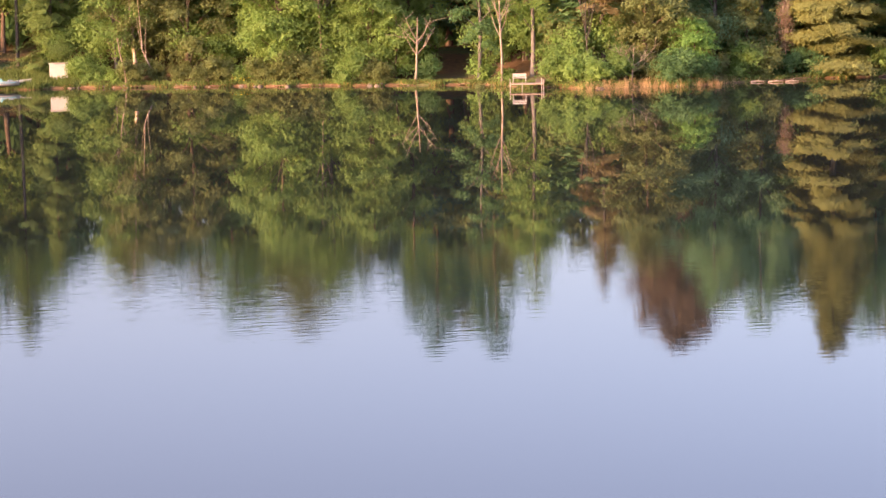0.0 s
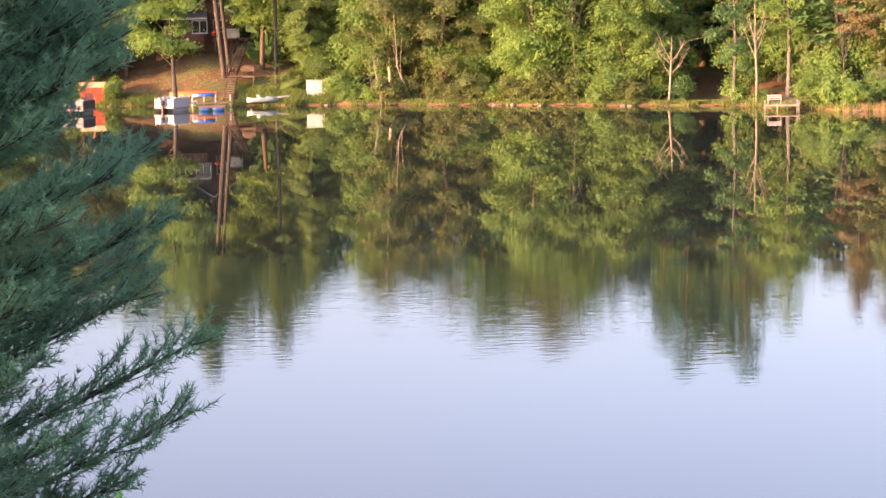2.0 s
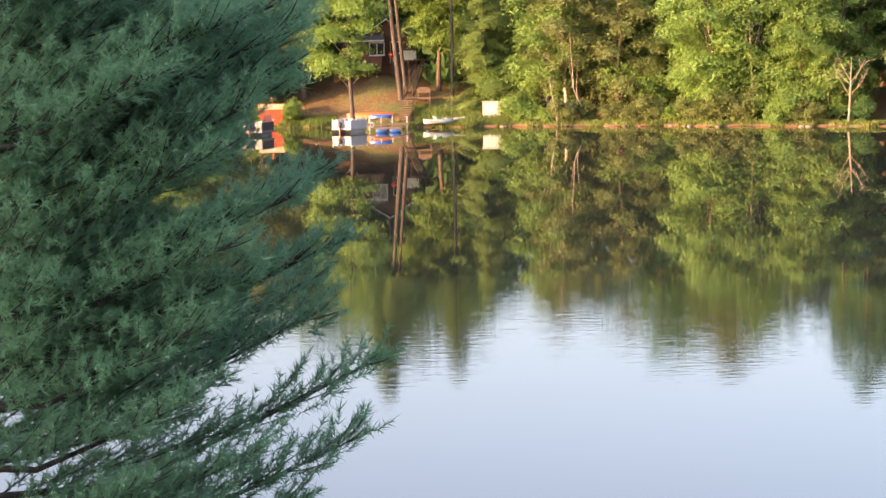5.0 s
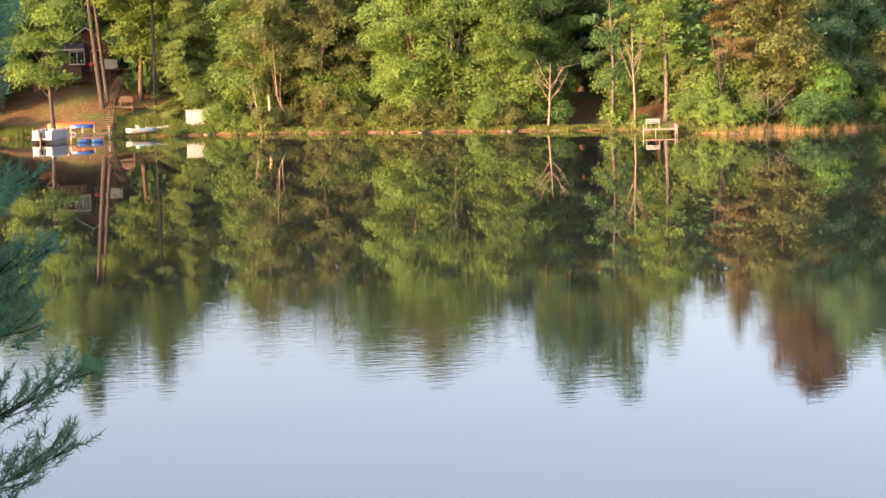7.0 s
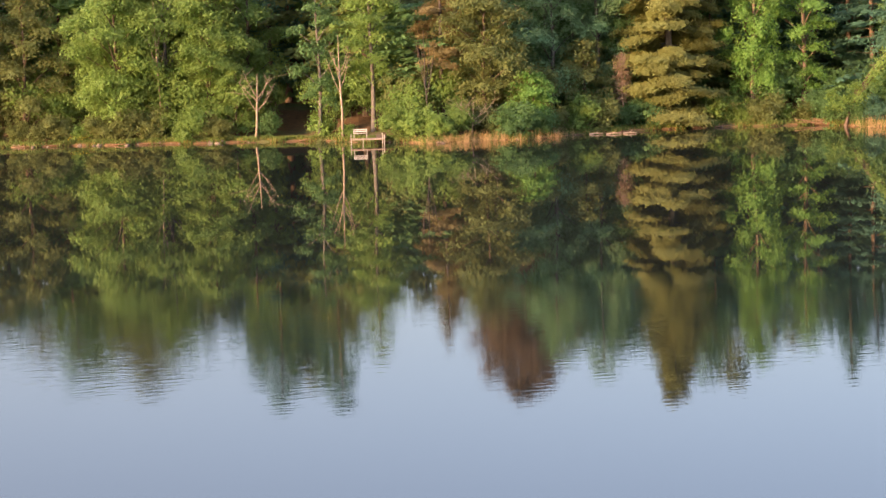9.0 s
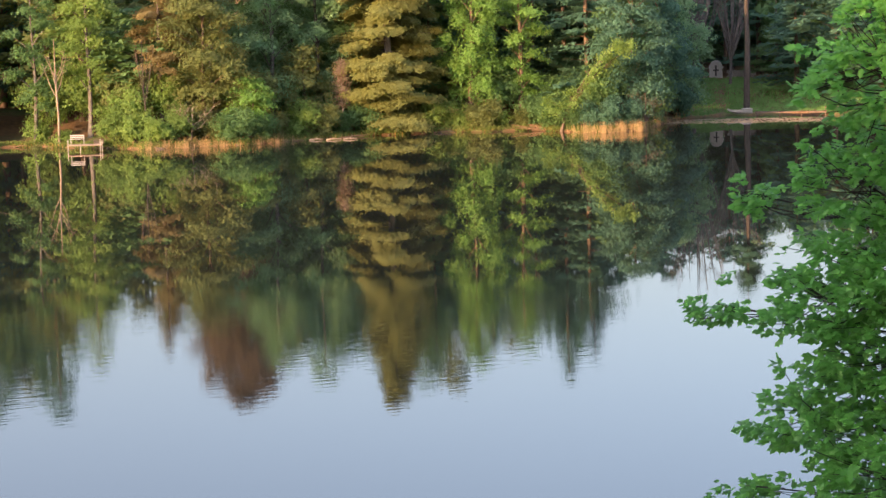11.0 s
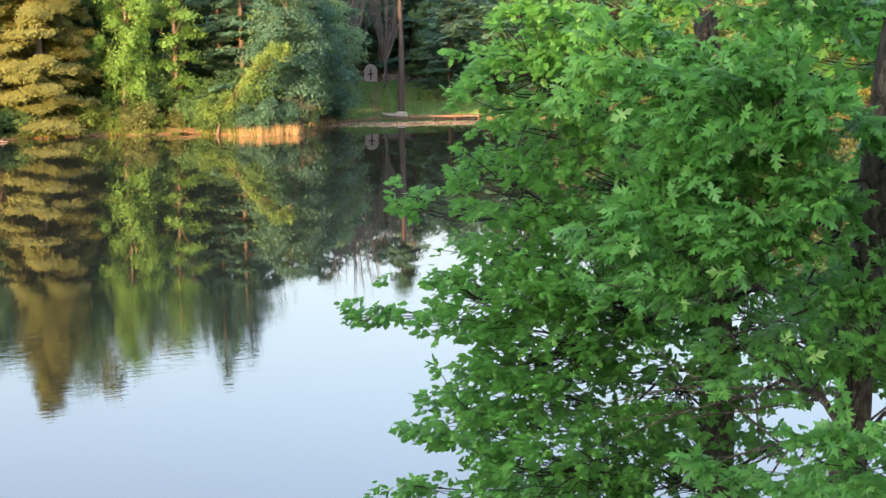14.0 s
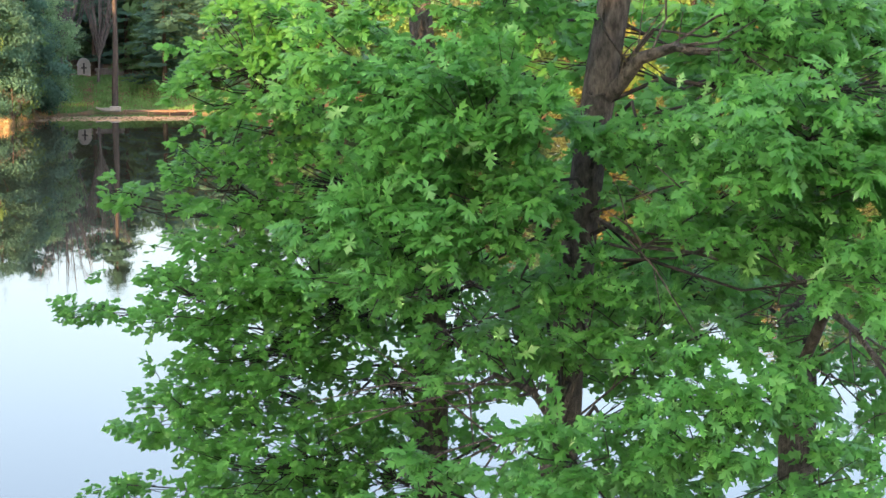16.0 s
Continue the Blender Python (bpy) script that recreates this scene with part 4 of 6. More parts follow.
M_WICKER = plain_mat("tan_wicker", (0.200, 0.130, 0.085), 0.8, 0, 0.4, 30, 0.006)


def glass_mat():
    m, nt, b = mat_base("window_glass", 0.05)
    n = noise_of(nt, 1.5, 2)
    nt.links.new(ramp_of(nt, n, [(0.4, (0.012, 0.014, 0.016)), (0.7, (0.03, 0.034, 0.036))]), b.inputs["Base Color"])
    b.inputs["Specular IOR Level"].default_value = 0.8
    return m


M_GLASS = glass_mat()


def facing(name, az, d, z, label, category, turn=0.0, group=""):
    """A thing whose x runs to the right and y away from the lake."""
    x, y = polar(az, d)
    return thing(name, x, y, z, label, category, -az + turn, group)


def prism(bm, outline, y0, y1):
    """Extrude an x-z outline from y0 to y1."""
    a = [bm.verts.new((x, y0, z)) for x, z in outline]
    b = [bm.verts.new((x, y1, z)) for x, z in outline]
    bm.faces.new(a)
    bm.faces.new(list(reversed(b)))
    n = len(a)
    for i in range(n):
        j = (i + 1) % n
        bm.faces.new((a[j], a[i], b[i], b[j]))
    bmesh.ops.recalc_face_normals(bm, faces=bm.faces)


def window_unit(parent, x, y, z, w, h):
    """A white double-sash window set into a wall that faces -y; the point is its lower middle."""
    bm = bmesh.new()
    t = 0.10
    for sx, sz, px, pz in ((w, t, 0, t / 2), (w, t, 0, h - t / 2), (t, h - 2 * t, -w / 2 + t / 2, h / 2), (t, h - 2 * t, w / 2 - t / 2, h / 2), (t * 0.8, h - 2 * t, 0, h / 2)):
        bm_box(bm, sx, 0.10, sz, pose(x + px, y, z + pz), 0.008)
    fr = part("window", bm, M_WHITE, parent, "white double window frame")
    for sx in (-1, 1):
        box_part("pane", (w / 2 - t * 1.4, 0.02, h - 2 * t), (x + sx * (w / 4 - t * 0.05), y + 0.02, z + h / 2), M_GLASS, fr, bevel=0)
    box_part("window_sill", (w + 0.16, 0.16, 0.05), (x, y - 0.05, z - 0.028), M_WHITE, fr, bevel=0.008)


def cottage():
    d = 211.0
    zf = 5.0
    h = facing("cottage", -2.75, d, zf, "brown-sided lakeside cottage with white trim and grey roof", "house")
    bm = bmesh.new()
    bm_box(bm, 9.2, 7.0, 1.5, pose(0.3, 3.6, -0.55))
    part("foundation", bm, M_DARKWOOD, h, "dark foundation boards")
    bm = bmesh.new()
    prism(bm, [(-1.55, 0.2), (3.35, 0.2), (3.35, 2.85), (0.9, 4.5), (-1.55, 2.85)], 0.0, 7.0)
    gable = part("wall", bm, M_SIDING, h, "brown board gable wall")
    for i in range(17):
        zz = 0.32 + i * 0.155
        box_part("board", (4.86, 0.02, 0.135), (0.9, -0.012, zz), M_SIDING, gable, bevel=0)
    bm = bmesh.new()
    bm_box(bm, 4.4, 3.6, 2.65, pose(5.56, 5.0, 1.52), 0.01)
    part("wall", bm, M_SIDING, h, "brown side wing wall")
    bm = bmesh.new()
    bm_box(bm, 3.8, 2.6, 2.5, pose(-1.5, -1.3, 1.45), 0.01)
    bay = part("wall", bm, M_SIDING, h, "brown sunroom wall")
    for i in range(16):
        box_part("board", (3.76, 0.02, 0.135), (-1.5, -2.612, 0.3 + i * 0.155), M_SIDING, bay, bevel=0)
    window_unit(h, -0.02, -2.67, 1.24, 1.5, 1.28)
    window_unit(h, -2.3, -2.67, 1.30, 1.2, 1.2)
    window_unit(h, 1.75, -0.06, 1.35, 1.0, 1.2)
    for sgn in (-1, 1):
        bm = bmesh.new()
        bm_box(bm, 3.5, 7.9, 0.14, pose(0.9 + sgn * 1.42, 3.35, 3.80, 0, sgn * 34.0, 0), 0.01)
        roof = part("roof", bm, M_ROOF, h)
        box_part("fascia", (3.52, 0.05, 0.12), (0.9 + sgn * 1.42, -0.63, 3.77), M_WHITE, roof, (0, sgn * 34.0, 0), 0.005, "white rake board")
    bm = bmesh.new()
    bm_box(bm, 4.9, 4.6, 0.12, pose(5.65, 4.8, 3.05, -8, 0, 0), 0.01)
    roof = part("roof", bm, M_ROOF, h)
    box_part("fascia", (4.9, 0.05, 0.18), (5.65, 2.48, 3.36), M_GREYPANEL, roof, (0, 0, 0), 0.005, "white eave board")
    bm = bmesh.new()
    bm_box(bm, 4.4, 3.1, 0.12, pose(-1.5, -1.5, 2.97, 12, 0, 0), 0.01)
    roof = part("roof", bm, M_ROOF, h)
    box_part("fascia", (4.4, 0.05, 0.17), (-1.5, -3.04, 2.66), M_WHITE, roof, (0, 0, 0), 0.005, "white eave board")
    # raised deck with a white screen
    dk = part("deck", deck_bm(3.4, 2.4, 0.10), M_DARKWOOD, h, "dark raised wooden deck")
    dk.matrix_basis = pose(3.0, -1.35, 0.75)
    for px in (1.45, 3.0, 4.6):
        box_part("post", (0.12, 0.12, 1.5), (px, -2.45, 0.0), M_DARKWOOD, h)
    bm = bmesh.new()
    bm_box(bm, 1.45, 0.05, 1.02, pose(3.05, -2.5, 1.15), 0.01)
    sc = part("screen", bm, M_WHITE, h, "white cloth draped over the deck rail")
    for k in range(6):
        box_part("fold", (0.05, 0.03, 0.98), (2.45 + k * 0.24, -2.535, 1.15), M_WHITE, sc, bevel=0.012)
    for a, b in (((1.3, -2.5, 1.75), (2.3, -2.5, 1.75)), ((3.8, -2.5, 1.75), (4.7, -2.5, 1.75))):
        tube_part("rail", [a, b], [0.04, 0.04], M_DARKWOOD, h, 6)


def deck_bm(w, l, t, gap=0.015, board=0.14):
    bm = bmesh.new()
    n = int(w / board)
    for i in range(n):
        bm_box(bm, w / n - gap, l, t * 0.4, pose(-w / 2 + (i + 0.5) * w / n, 0, 0))
    for sy in (-1, 1):
        bm_box(bm, w, 0.06, t * 0.9, pose(0, sy * (l / 2 - 0.04), -t * 0.65))
    return bm


def grill():
    x = facing("charcoal_grill", -2.38, 208.2, 5.5, "small red kettle grill standing on the cottage deck", "grill")
    bm = bmesh.new()
    bmesh.ops.create_uvsphere(bm, u_segments=14, v_segments=9, radius=0.29, matrix=pose(0, 0, 0.75) @ Matrix.Diagonal((1, 1, 0.85, 1)))
    part("bowl", bm, M_RED, x)
    for k in range(3):
        a = k * 2.094
        tube_part("leg", [(0.12 * math.cos(a), 0.12 * math.sin(a), 0.6), (0.28 * math.cos(a), 0.28 * math.sin(a), 0.0)], [0.015, 0.015], M_ALU, x, 6)


def steps_flight(name, az0, d0, z0, az1, d1, z1, width, label, rail):
    wood = M_GREYWOOD if rail else M_WOOD
    x0, y0 = polar(az0, d0)
    x1, y1 = polar(az1, d1)
    root = thing(name, x0, y0, z0, label, "stairs")
    run = Vector((x1 - x0, y1 - y0, 0))
    L = run.length
    turn = math.degrees(math.atan2(run.y, run.x)) - 90
    root.matrix_basis = pose(x0, y0, z0, 0, 0, turn)
    n = max(4, round((z1 - z0) / 0.18))
    for i in range(n):
        box_part("tread", (width, L / n + 0.05, 0.05), (0, (i + 0.5) * L / n, (i + 1) * (z1 - z0) / n - 0.03), wood, root, bevel=0.008)
    sl = math.degrees(math.atan2(z1 - z0, L))
    for sx in (-1, 1):
        box_part("stringer", (0.06, math.hypot(L, z1 - z0), 0.26), (sx * (width / 2 + 0.03), L / 2, (z1 - z0) / 2 - 0.12), M_DARKWOOD, root, (sl, 0, 0), 0.008)
        if rail:
            for f in (0.02, 0.5, 0.98):
                box_part("post", (0.06, 0.06, 0.9), (sx * (width / 2 + 0.05), L * f, (z1 - z0) * f + 0.35), M_GREYWOOD, root, bevel=0.008)
            tube_part("handrail", [(sx * (width / 2 + 0.05), 0, 0.8), (sx * (width / 2 + 0.05), L, z1 - z0 + 0.8)], [0.03, 0.03], M_GREYWOOD, root, 6)


def landing():
    az, d, z = -1.68, 199.3, 2.43
    r = facing("landing_deck", az, d, z, "small weathered wooden landing deck between the steps", "deck")
    part("boards", deck_bm(2.3, 2.6, 0.14), M_WOOD, r)
    for sx in (-1.05, 1.05):
        for sy in (-1.15, 1.15):
            x, y = polar(az, d)
            box_part("post", (0.11, 0.11, 1.9), (sx, sy, -1.0), M_WOOD, r, bevel=0.008)
    b = facing("garden_bench", az + 0.15, d + 0.2, z + 0.03, "tan wicker garden bench on the landing deck", "bench")
    bm = bmesh.new()
    bm_box(bm, 1.15, 0.5, 0.09, pose(0, 0, 0.40), 0.03)
    part("seat", bm, M_WICKER, b)
    bm = bmesh.new()
    prism(bm, [(-0.57, 0.42), (0.57, 0.42), (0.55, 0.78), (0.36, 0.88), (0, 0.91), (-0.36, 0.88), (-0.55, 0.78)], 0.22, 0.29)
    part("backrest", bm, M_WICKER, b)
    for sx in (-1, 1):
        tube_part("armrest", [(sx * 0.58, -0.24, 0.40), (sx * 0.60, -0.22, 0.62), (sx * 0.60, 0.1, 0.64), (sx * 0.56, 0.25, 0.74)], [0.035] * 4, M_WICKER, b, 7)
        for sy in (-0.2, 0.2):
            box_part("leg", (0.06, 0.06, 0.38), (sx * 0.52, sy, 0.19), M_WICKER, b, bevel=0.01)


def hull_bm(L, W, Hh, flip=False, sharp=1.0, open_top=True):
    """A boat's hull along x: sections that narrow to both ends."""
    bm = bmesh.new()
    rows = []
    n = 14
    for i in range(n + 1):
        u = -1 + 2 * i / n
        w = W / 2 * max(0.03, (1 - abs(u) ** (2.2 / sharp)))
        rise = Hh * 0.25 * abs(u) ** 3
        row = []
        for k in range(9):
            a = math.pi * k / 8
            row.append(bm.verts.new((L / 2 * u, -w * math.cos(a), (Hh + rise) * (1 - math.sin(a) ** 0.6) + rise * 0.5 * math.sin(a))))
        rows.append(row)
    for i in range(n):
        for k in range(8):
            bm.faces.new((rows[i][k], rows[i + 1][k], rows[i + 1][k + 1], rows[i][k + 1]))
    for r, s in ((rows[0], 1), (rows[-1], -1)):
        bm.faces.new(r if s > 0 else list(reversed(r)))
    bmesh.ops.recalc_face_normals(bm, faces=bm.faces)
    bmesh.ops.solidify(bm, geom=bm.faces[:], thickness=0.025)
    if flip:
        bmesh.ops.transform(bm, matrix=Matrix.Translation((0, 0, Hh * 1.1)) @ Matrix.Rotation(math.pi, 4, "X"), verts=bm.verts)
    return bm


def small_boats():
    z = ground_z(*polar(-3.0, 195.2))
    c = facing("canoe", -2.98, 195.2, z + 0.05, "orange canoe lying upside down on the bank", "canoe", -3)
    part("hull", hull_bm(4.2, 0.9, 0.46, True, 1.0), M_ORANGE, c)
    tube_part("keel", [(-1.6, 0, 0.49), (0, 0, 0.53), (1.6, 0, 0.49)], [0.02] * 3, M_RED, c, 6)
    z = ground_z(*polar(-0.85, 191.9)) - 0.25
    c = facing("canoe", -0.95, 191.9, z + 0.12, "white canoe drawn up on the grassy bank", "canoe", 8)
    hl = part("hull", hull_bm(3.7, 0.8, 0.38, True, 1.2), M_OFFWHITE, c)
    hl.matrix_basis = pose(0, 0, 0, 0, -7, 0)
    p = facing("pedal_boat", -1.17, 190.6, 0.30, "white and teal pedal boat pulled up at the waterline", "pedal boat", 12)
    part("hull", hull_bm(2.7, 1.2, 0.42, False, 0.7), M_WHITE, p)
    box_part("trim_band", (1.9, 1.22, 0.07), (0, 0, 0.33), M_TEAL, p, bevel=0.03)
    for sx in (-0.3, 0.3):
        bm = bmesh.new()
        prism(bm, [(-0.25, 0.3), (0.2, 0.3), (0.28, 0.42), (-0.18, 0.5), (-0.30, 0.72), (-0.40, 0.72)], sx - 0.22, sx + 0.22)
        part("seat", bm, M_TEAL if sx < 0 else M_WHITE, p)
    box_part("pedal_box", (0.4, 0.5, 0.2), (0.6, 0, 0.46), M_WHITE, p, bevel=0.05)


def pontoon_boat(az, d, w, l, turn, panel, side, label, high=0.62, trim=None):
    b = facing("pontoon_boat", az, d, 0.0, label, "boat", turn, "moored pontoon boats")
    for sx in (-1, 1):
        pts = [(sx * w * 0.34, -l / 2, 0.08), (sx * w * 0.34, l * 0.36, 0.08), (sx * w * 0.34, l / 2, 0.2)]
        tube_part("pontoon", pts, [0.24, 0.24, 0.05], trim or M_OFFWHITE, b, 12)
    box_part("deck", (w, l, 0.16), (0, 0, 0.35), trim or M_OFFWHITE, b, bevel=0.02)
    for sx in (-1, 1):
        # the right fence takes side, which on the grey boat carries painted shade
        pn = box_part("fence", (0.05, l * 0.94, high), (sx * (w / 2 - 0.04), 0, 0.43 + high / 2), side if sx > 0 else panel, b, bevel=0.02)
        tube_part("rail", [(sx * (w / 2 - 0.04), -l * 0.47, 0.46 + high), (sx * (w / 2 - 0.04), l * 0.47, 0.46 + high)], [0.025, 0.025], M_ALU, pn, 6)
    for sy, gap in ((-1, 0.34), (1, 0.0)):
        for sx in (-1, 1):
            ww = w * (0.5 - gap * 0.5) - 0.06
            box_part("fence", (ww, 0.05, high), (sx * (w / 2 - ww / 2 - 0.04), sy * (l / 2 - 0.06), 0.43 + high / 2), panel, b, bevel=0.02)
    for sx in (-1, 1):
        st = box_part("seat", (0.5, l * 0.7, 0.36), (sx * (w / 2 - 0.36), 0, 0.6), panel, b, bevel=0.06)
        for k in range(3):
            box_part("cushion", (0.16, l * 0.2, 0.42), (sx * (w / 2 - 0.2), (k - 1) * l * 0.23, 0.98), trim or M_OFFWHITE, st, (0, sx * 8, 0), 0.06)
        for sy in (-1, 1):
            tube_part("fence_post", [(sx * (w / 2 - 0.04), sy * l * 0.46, 0.4), (sx * (w / 2 - 0.04), sy * l * 0.46, 0.62 + high)], [0.03, 0.03], M_ALU, b, 6)
    box_part("console", (0.5, 0.35, 0.75), (w * 0.1, 0, 0.8), M_GREYPANEL, b, bevel=0.05)
    m = box_part("outboard_motor", (0.32, 0.42, 0.42), (0, -l / 2 - 0.2, 0.72), M_DARK, b, bevel=0.09, label="black outboard motor")
    box_part("shaft", (0.14, 0.2, 0.6), (0, -l / 2 - 0.2, 0.25), M_MAROON, m, bevel=0.03)
    return b


def dock_and_raft():
    d = facing("boat_dock", -2.85, 189.3, 0.0, "weathered wooden dock with white posts beside the boats", "dock", 4)
    bd = part("boards", deck_bm(4.6, 1.1, 0.12), M_WOOD, d)
    bd.matrix_basis = pose(0.6, 0, 0.52)
    for px in (-1.6, -0.5, 0.5, 1.5, 2.8):
        for sy in (-0.5, 0.5):
            tube_part("post", [(px, sy, -0.5), (px, sy, 1.15)], [0.032, 0.032], M_WHITE, d, 8)
    bl = facing("rowboat", -2.70, 189.3, 1.0, "blue rowboat stored upside down on the dock rack", "boat", 4)
    part("hull", hull_bm(1.9, 0.9, 0.30, True, 0.9), M_BLUE_PL, bl)
    r = facing("swim_raft", -2.50, 184.0, 0.0, "floating raft of dark boards on blue barrels", "raft")
    rb = part("boards", deck_bm(2.3, 1.6, 0.14), M_DARKWOOD, r)
    rb.matrix_basis = pose(0, 0, 0.46)
    for px in (-0.58, 0.58):
        for sy in (-0.5, 0.5):
            bar = tube_part("barrel", [(px - 0.46, sy, 0.2), (px - 0.43, sy, 0.2), (px, sy, 0.2), (px + 0.43, sy, 0.2), (px + 0.46, sy, 0.2)], [0.24, 0.27, 0.28, 0.27, 0.24], M_BLUE_PL, r, 14)
            for q in (-0.16, 0.16):
                tube_part("hoop", [(px + q - 0.02, sy, 0.2), (px + q + 0.02, sy, 0.2)], [0.292, 0.292], M_BLUE_PL, bar, 14)
    lad = facing("swim_ladder", -3.18, 187.0, 0.0, "white ladder standing at the dock's edge", "ladder")
    for sx in (-0.22, 0.22):
        tube_part("stile", [(sx, 0, -0.4), (sx, 0, 1.25)], [0.035, 0.035], M_WHITE, lad, 8)
    for k in range(5):
        tube_part("rung", [(-0.22, 0, -0.05 + k * 0.26), (0.22, 0, -0.05 + k * 0.26)], [0.025, 0.025], M_WHITE, lad, 6)
    a = facing("life_ring", -2.93, 185.2, 0.62, "white life ring hung on the raft's corner", "life ring")
    bm = bmesh.new()
    n, k = 18, 8
    rows = [[bm.verts.new(((0.16 + 0.05 * math.cos(2 * math.pi * j / k)) * math.cos(2 * math.pi * i / n), 0.05 * math.sin(2 * math.pi * j / k), (0.16 + 0.05 * math.cos(2 * math.pi * j / k)) * math.sin(2 * math.pi * i / n) * 1.2)) for j in range(k)] for i in range(n)]
    for i in range(n):
        for j in range(k):
            bm.faces.new((rows[i][j], rows[(i + 1) % n][j], rows[(i + 1) % n][(j + 1) % k], rows[i][(j + 1) % k]))
    part("ring", bm, M_WHITE, a)


def orange_hut():
    z = ground_z(*polar(-5.75, 197.0))
    h = facing("boat_hut", -5.60, 197.4, z + 0.05, "red-orange wooden boat hut with a cream front board", "hut")
    bm = bmesh.new()
    bm_box(bm, 2.2, 1.8, 1.5, pose(0, 0, 0.85), 0.02)
    body = part("wall", bm, M_REDORANGE, h)
    for k in range(14):
        box_part("plank", (0.135, 0.02, 1.46), (-1.0 + k * 0.154, -0.915, 0.85), M_REDORANGE, body, bevel=0)
    box_part("doorway", (0.75, 0.03, 0.95), (-0.35, -0.93, 0.6), M_MAROON, h, bevel=0.005, label="dark hut doorway")
    fb = box_part("front_board", (2.3, 0.08, 0.50), (0, -0.98, 1.80), M_CREAM, h, bevel=0.01, label="cream board with plain pale bars")
    for zz, w in ((1.83, 1.5), (1.70, 1.1)):
        box_part("bar", (w, 0.012, 0.06), (0.2, -1.026, zz), M_WHITE, fb, bevel=0)
    box_part("roof", (2.4, 2.0, 0.06), (0, 0.06, 1.99), M_REDORANGE, h, (-3, 0, 0), 0.01)
    tube_part("flue", [(0.1, 0.3, 2.0), (0.06, 0.3, 2.75)], [0.07, 0.07], M_ORANGE, h, 8)


def storage_box():
    z = ground_z(*polar(0.23, 193.6))
    b = facing("storage_shed", 0.26, 193.9, z - 0.42, "small square white storage shed on the grassy bank", "shed")
    box_part("body", (1.62, 1.1, 1.75), (0, 0, 0.92), M_WHITE, b, bevel=0.02)
    box_part("roof", (1.74, 1.24, 0.07), (0, 0, 1.83), M_OFFWHITE, b, (-4, 0, 0), 0.012)
    dr = box_part("door", (1.0, 0.03, 1.5), (0.1, -0.565, 0.9), M_WHITE, b, bevel=0.008)
    box_part("handle", (0.03, 0.04, 0.16), (0.52, -0.6, 0.95), M_DARK, dr, bevel=0.006)


def bench_dock():
    d = facing("bench_dock", 12.62, 171.6, 0.0, "white-posted wooden dock platform by the far bank", "dock")
    bd = part("boards", deck_bm(2.7, 1.5, 0.06), M_PALEWOOD, d, "pale weathered deck boards")
    bd.matrix_basis = pose(-0.1, 0, 0.44)
    for px, hh in ((-1.4, 0.8), (-0.45, 0.5), (1.1, 0.85), (1.25, 0.7)):
        for sy in (-0.7, 0.7):
            tube_part("post", [(px, sy, -0.6), (px, sy, hh)], [0.027, 0.027], M_OFFWHITE, d, 8)
    box_part("gangway", (0.8, 4.0, 0.08), (1.0, 2.7, 0.5), M_WOOD, d, (1, 0, 0), 0.01)
    b = facing("white_bench", 12.40, 171.6, 0.47, "white slatted bench standing on the dock platform", "bench")
    for k in range(3):
        box_part("slat", (1.15, 0.12, 0.04), (0, -0.15 + k * 0.14, 0.42), M_WHITE, b, bevel=0.008)
    for k in range(2):
        box_part("backrest", (1.1, 0.04, 0.09), (0, 0.24, 0.56 + k * 0.14), M_WHITE, b, (-8, 0, 0), 0.008)
    for sx in (-0.5, 0.5):
        box_part("leg", (0.045, 0.045, 0.42), (sx, -0.16, 0.21), M_WHITE, b, bevel=0.006)
        box_part("leg", (0.045, 0.045, 0.74), (sx, 0.20, 0.37), M_WHITE, b, bevel=0.006)


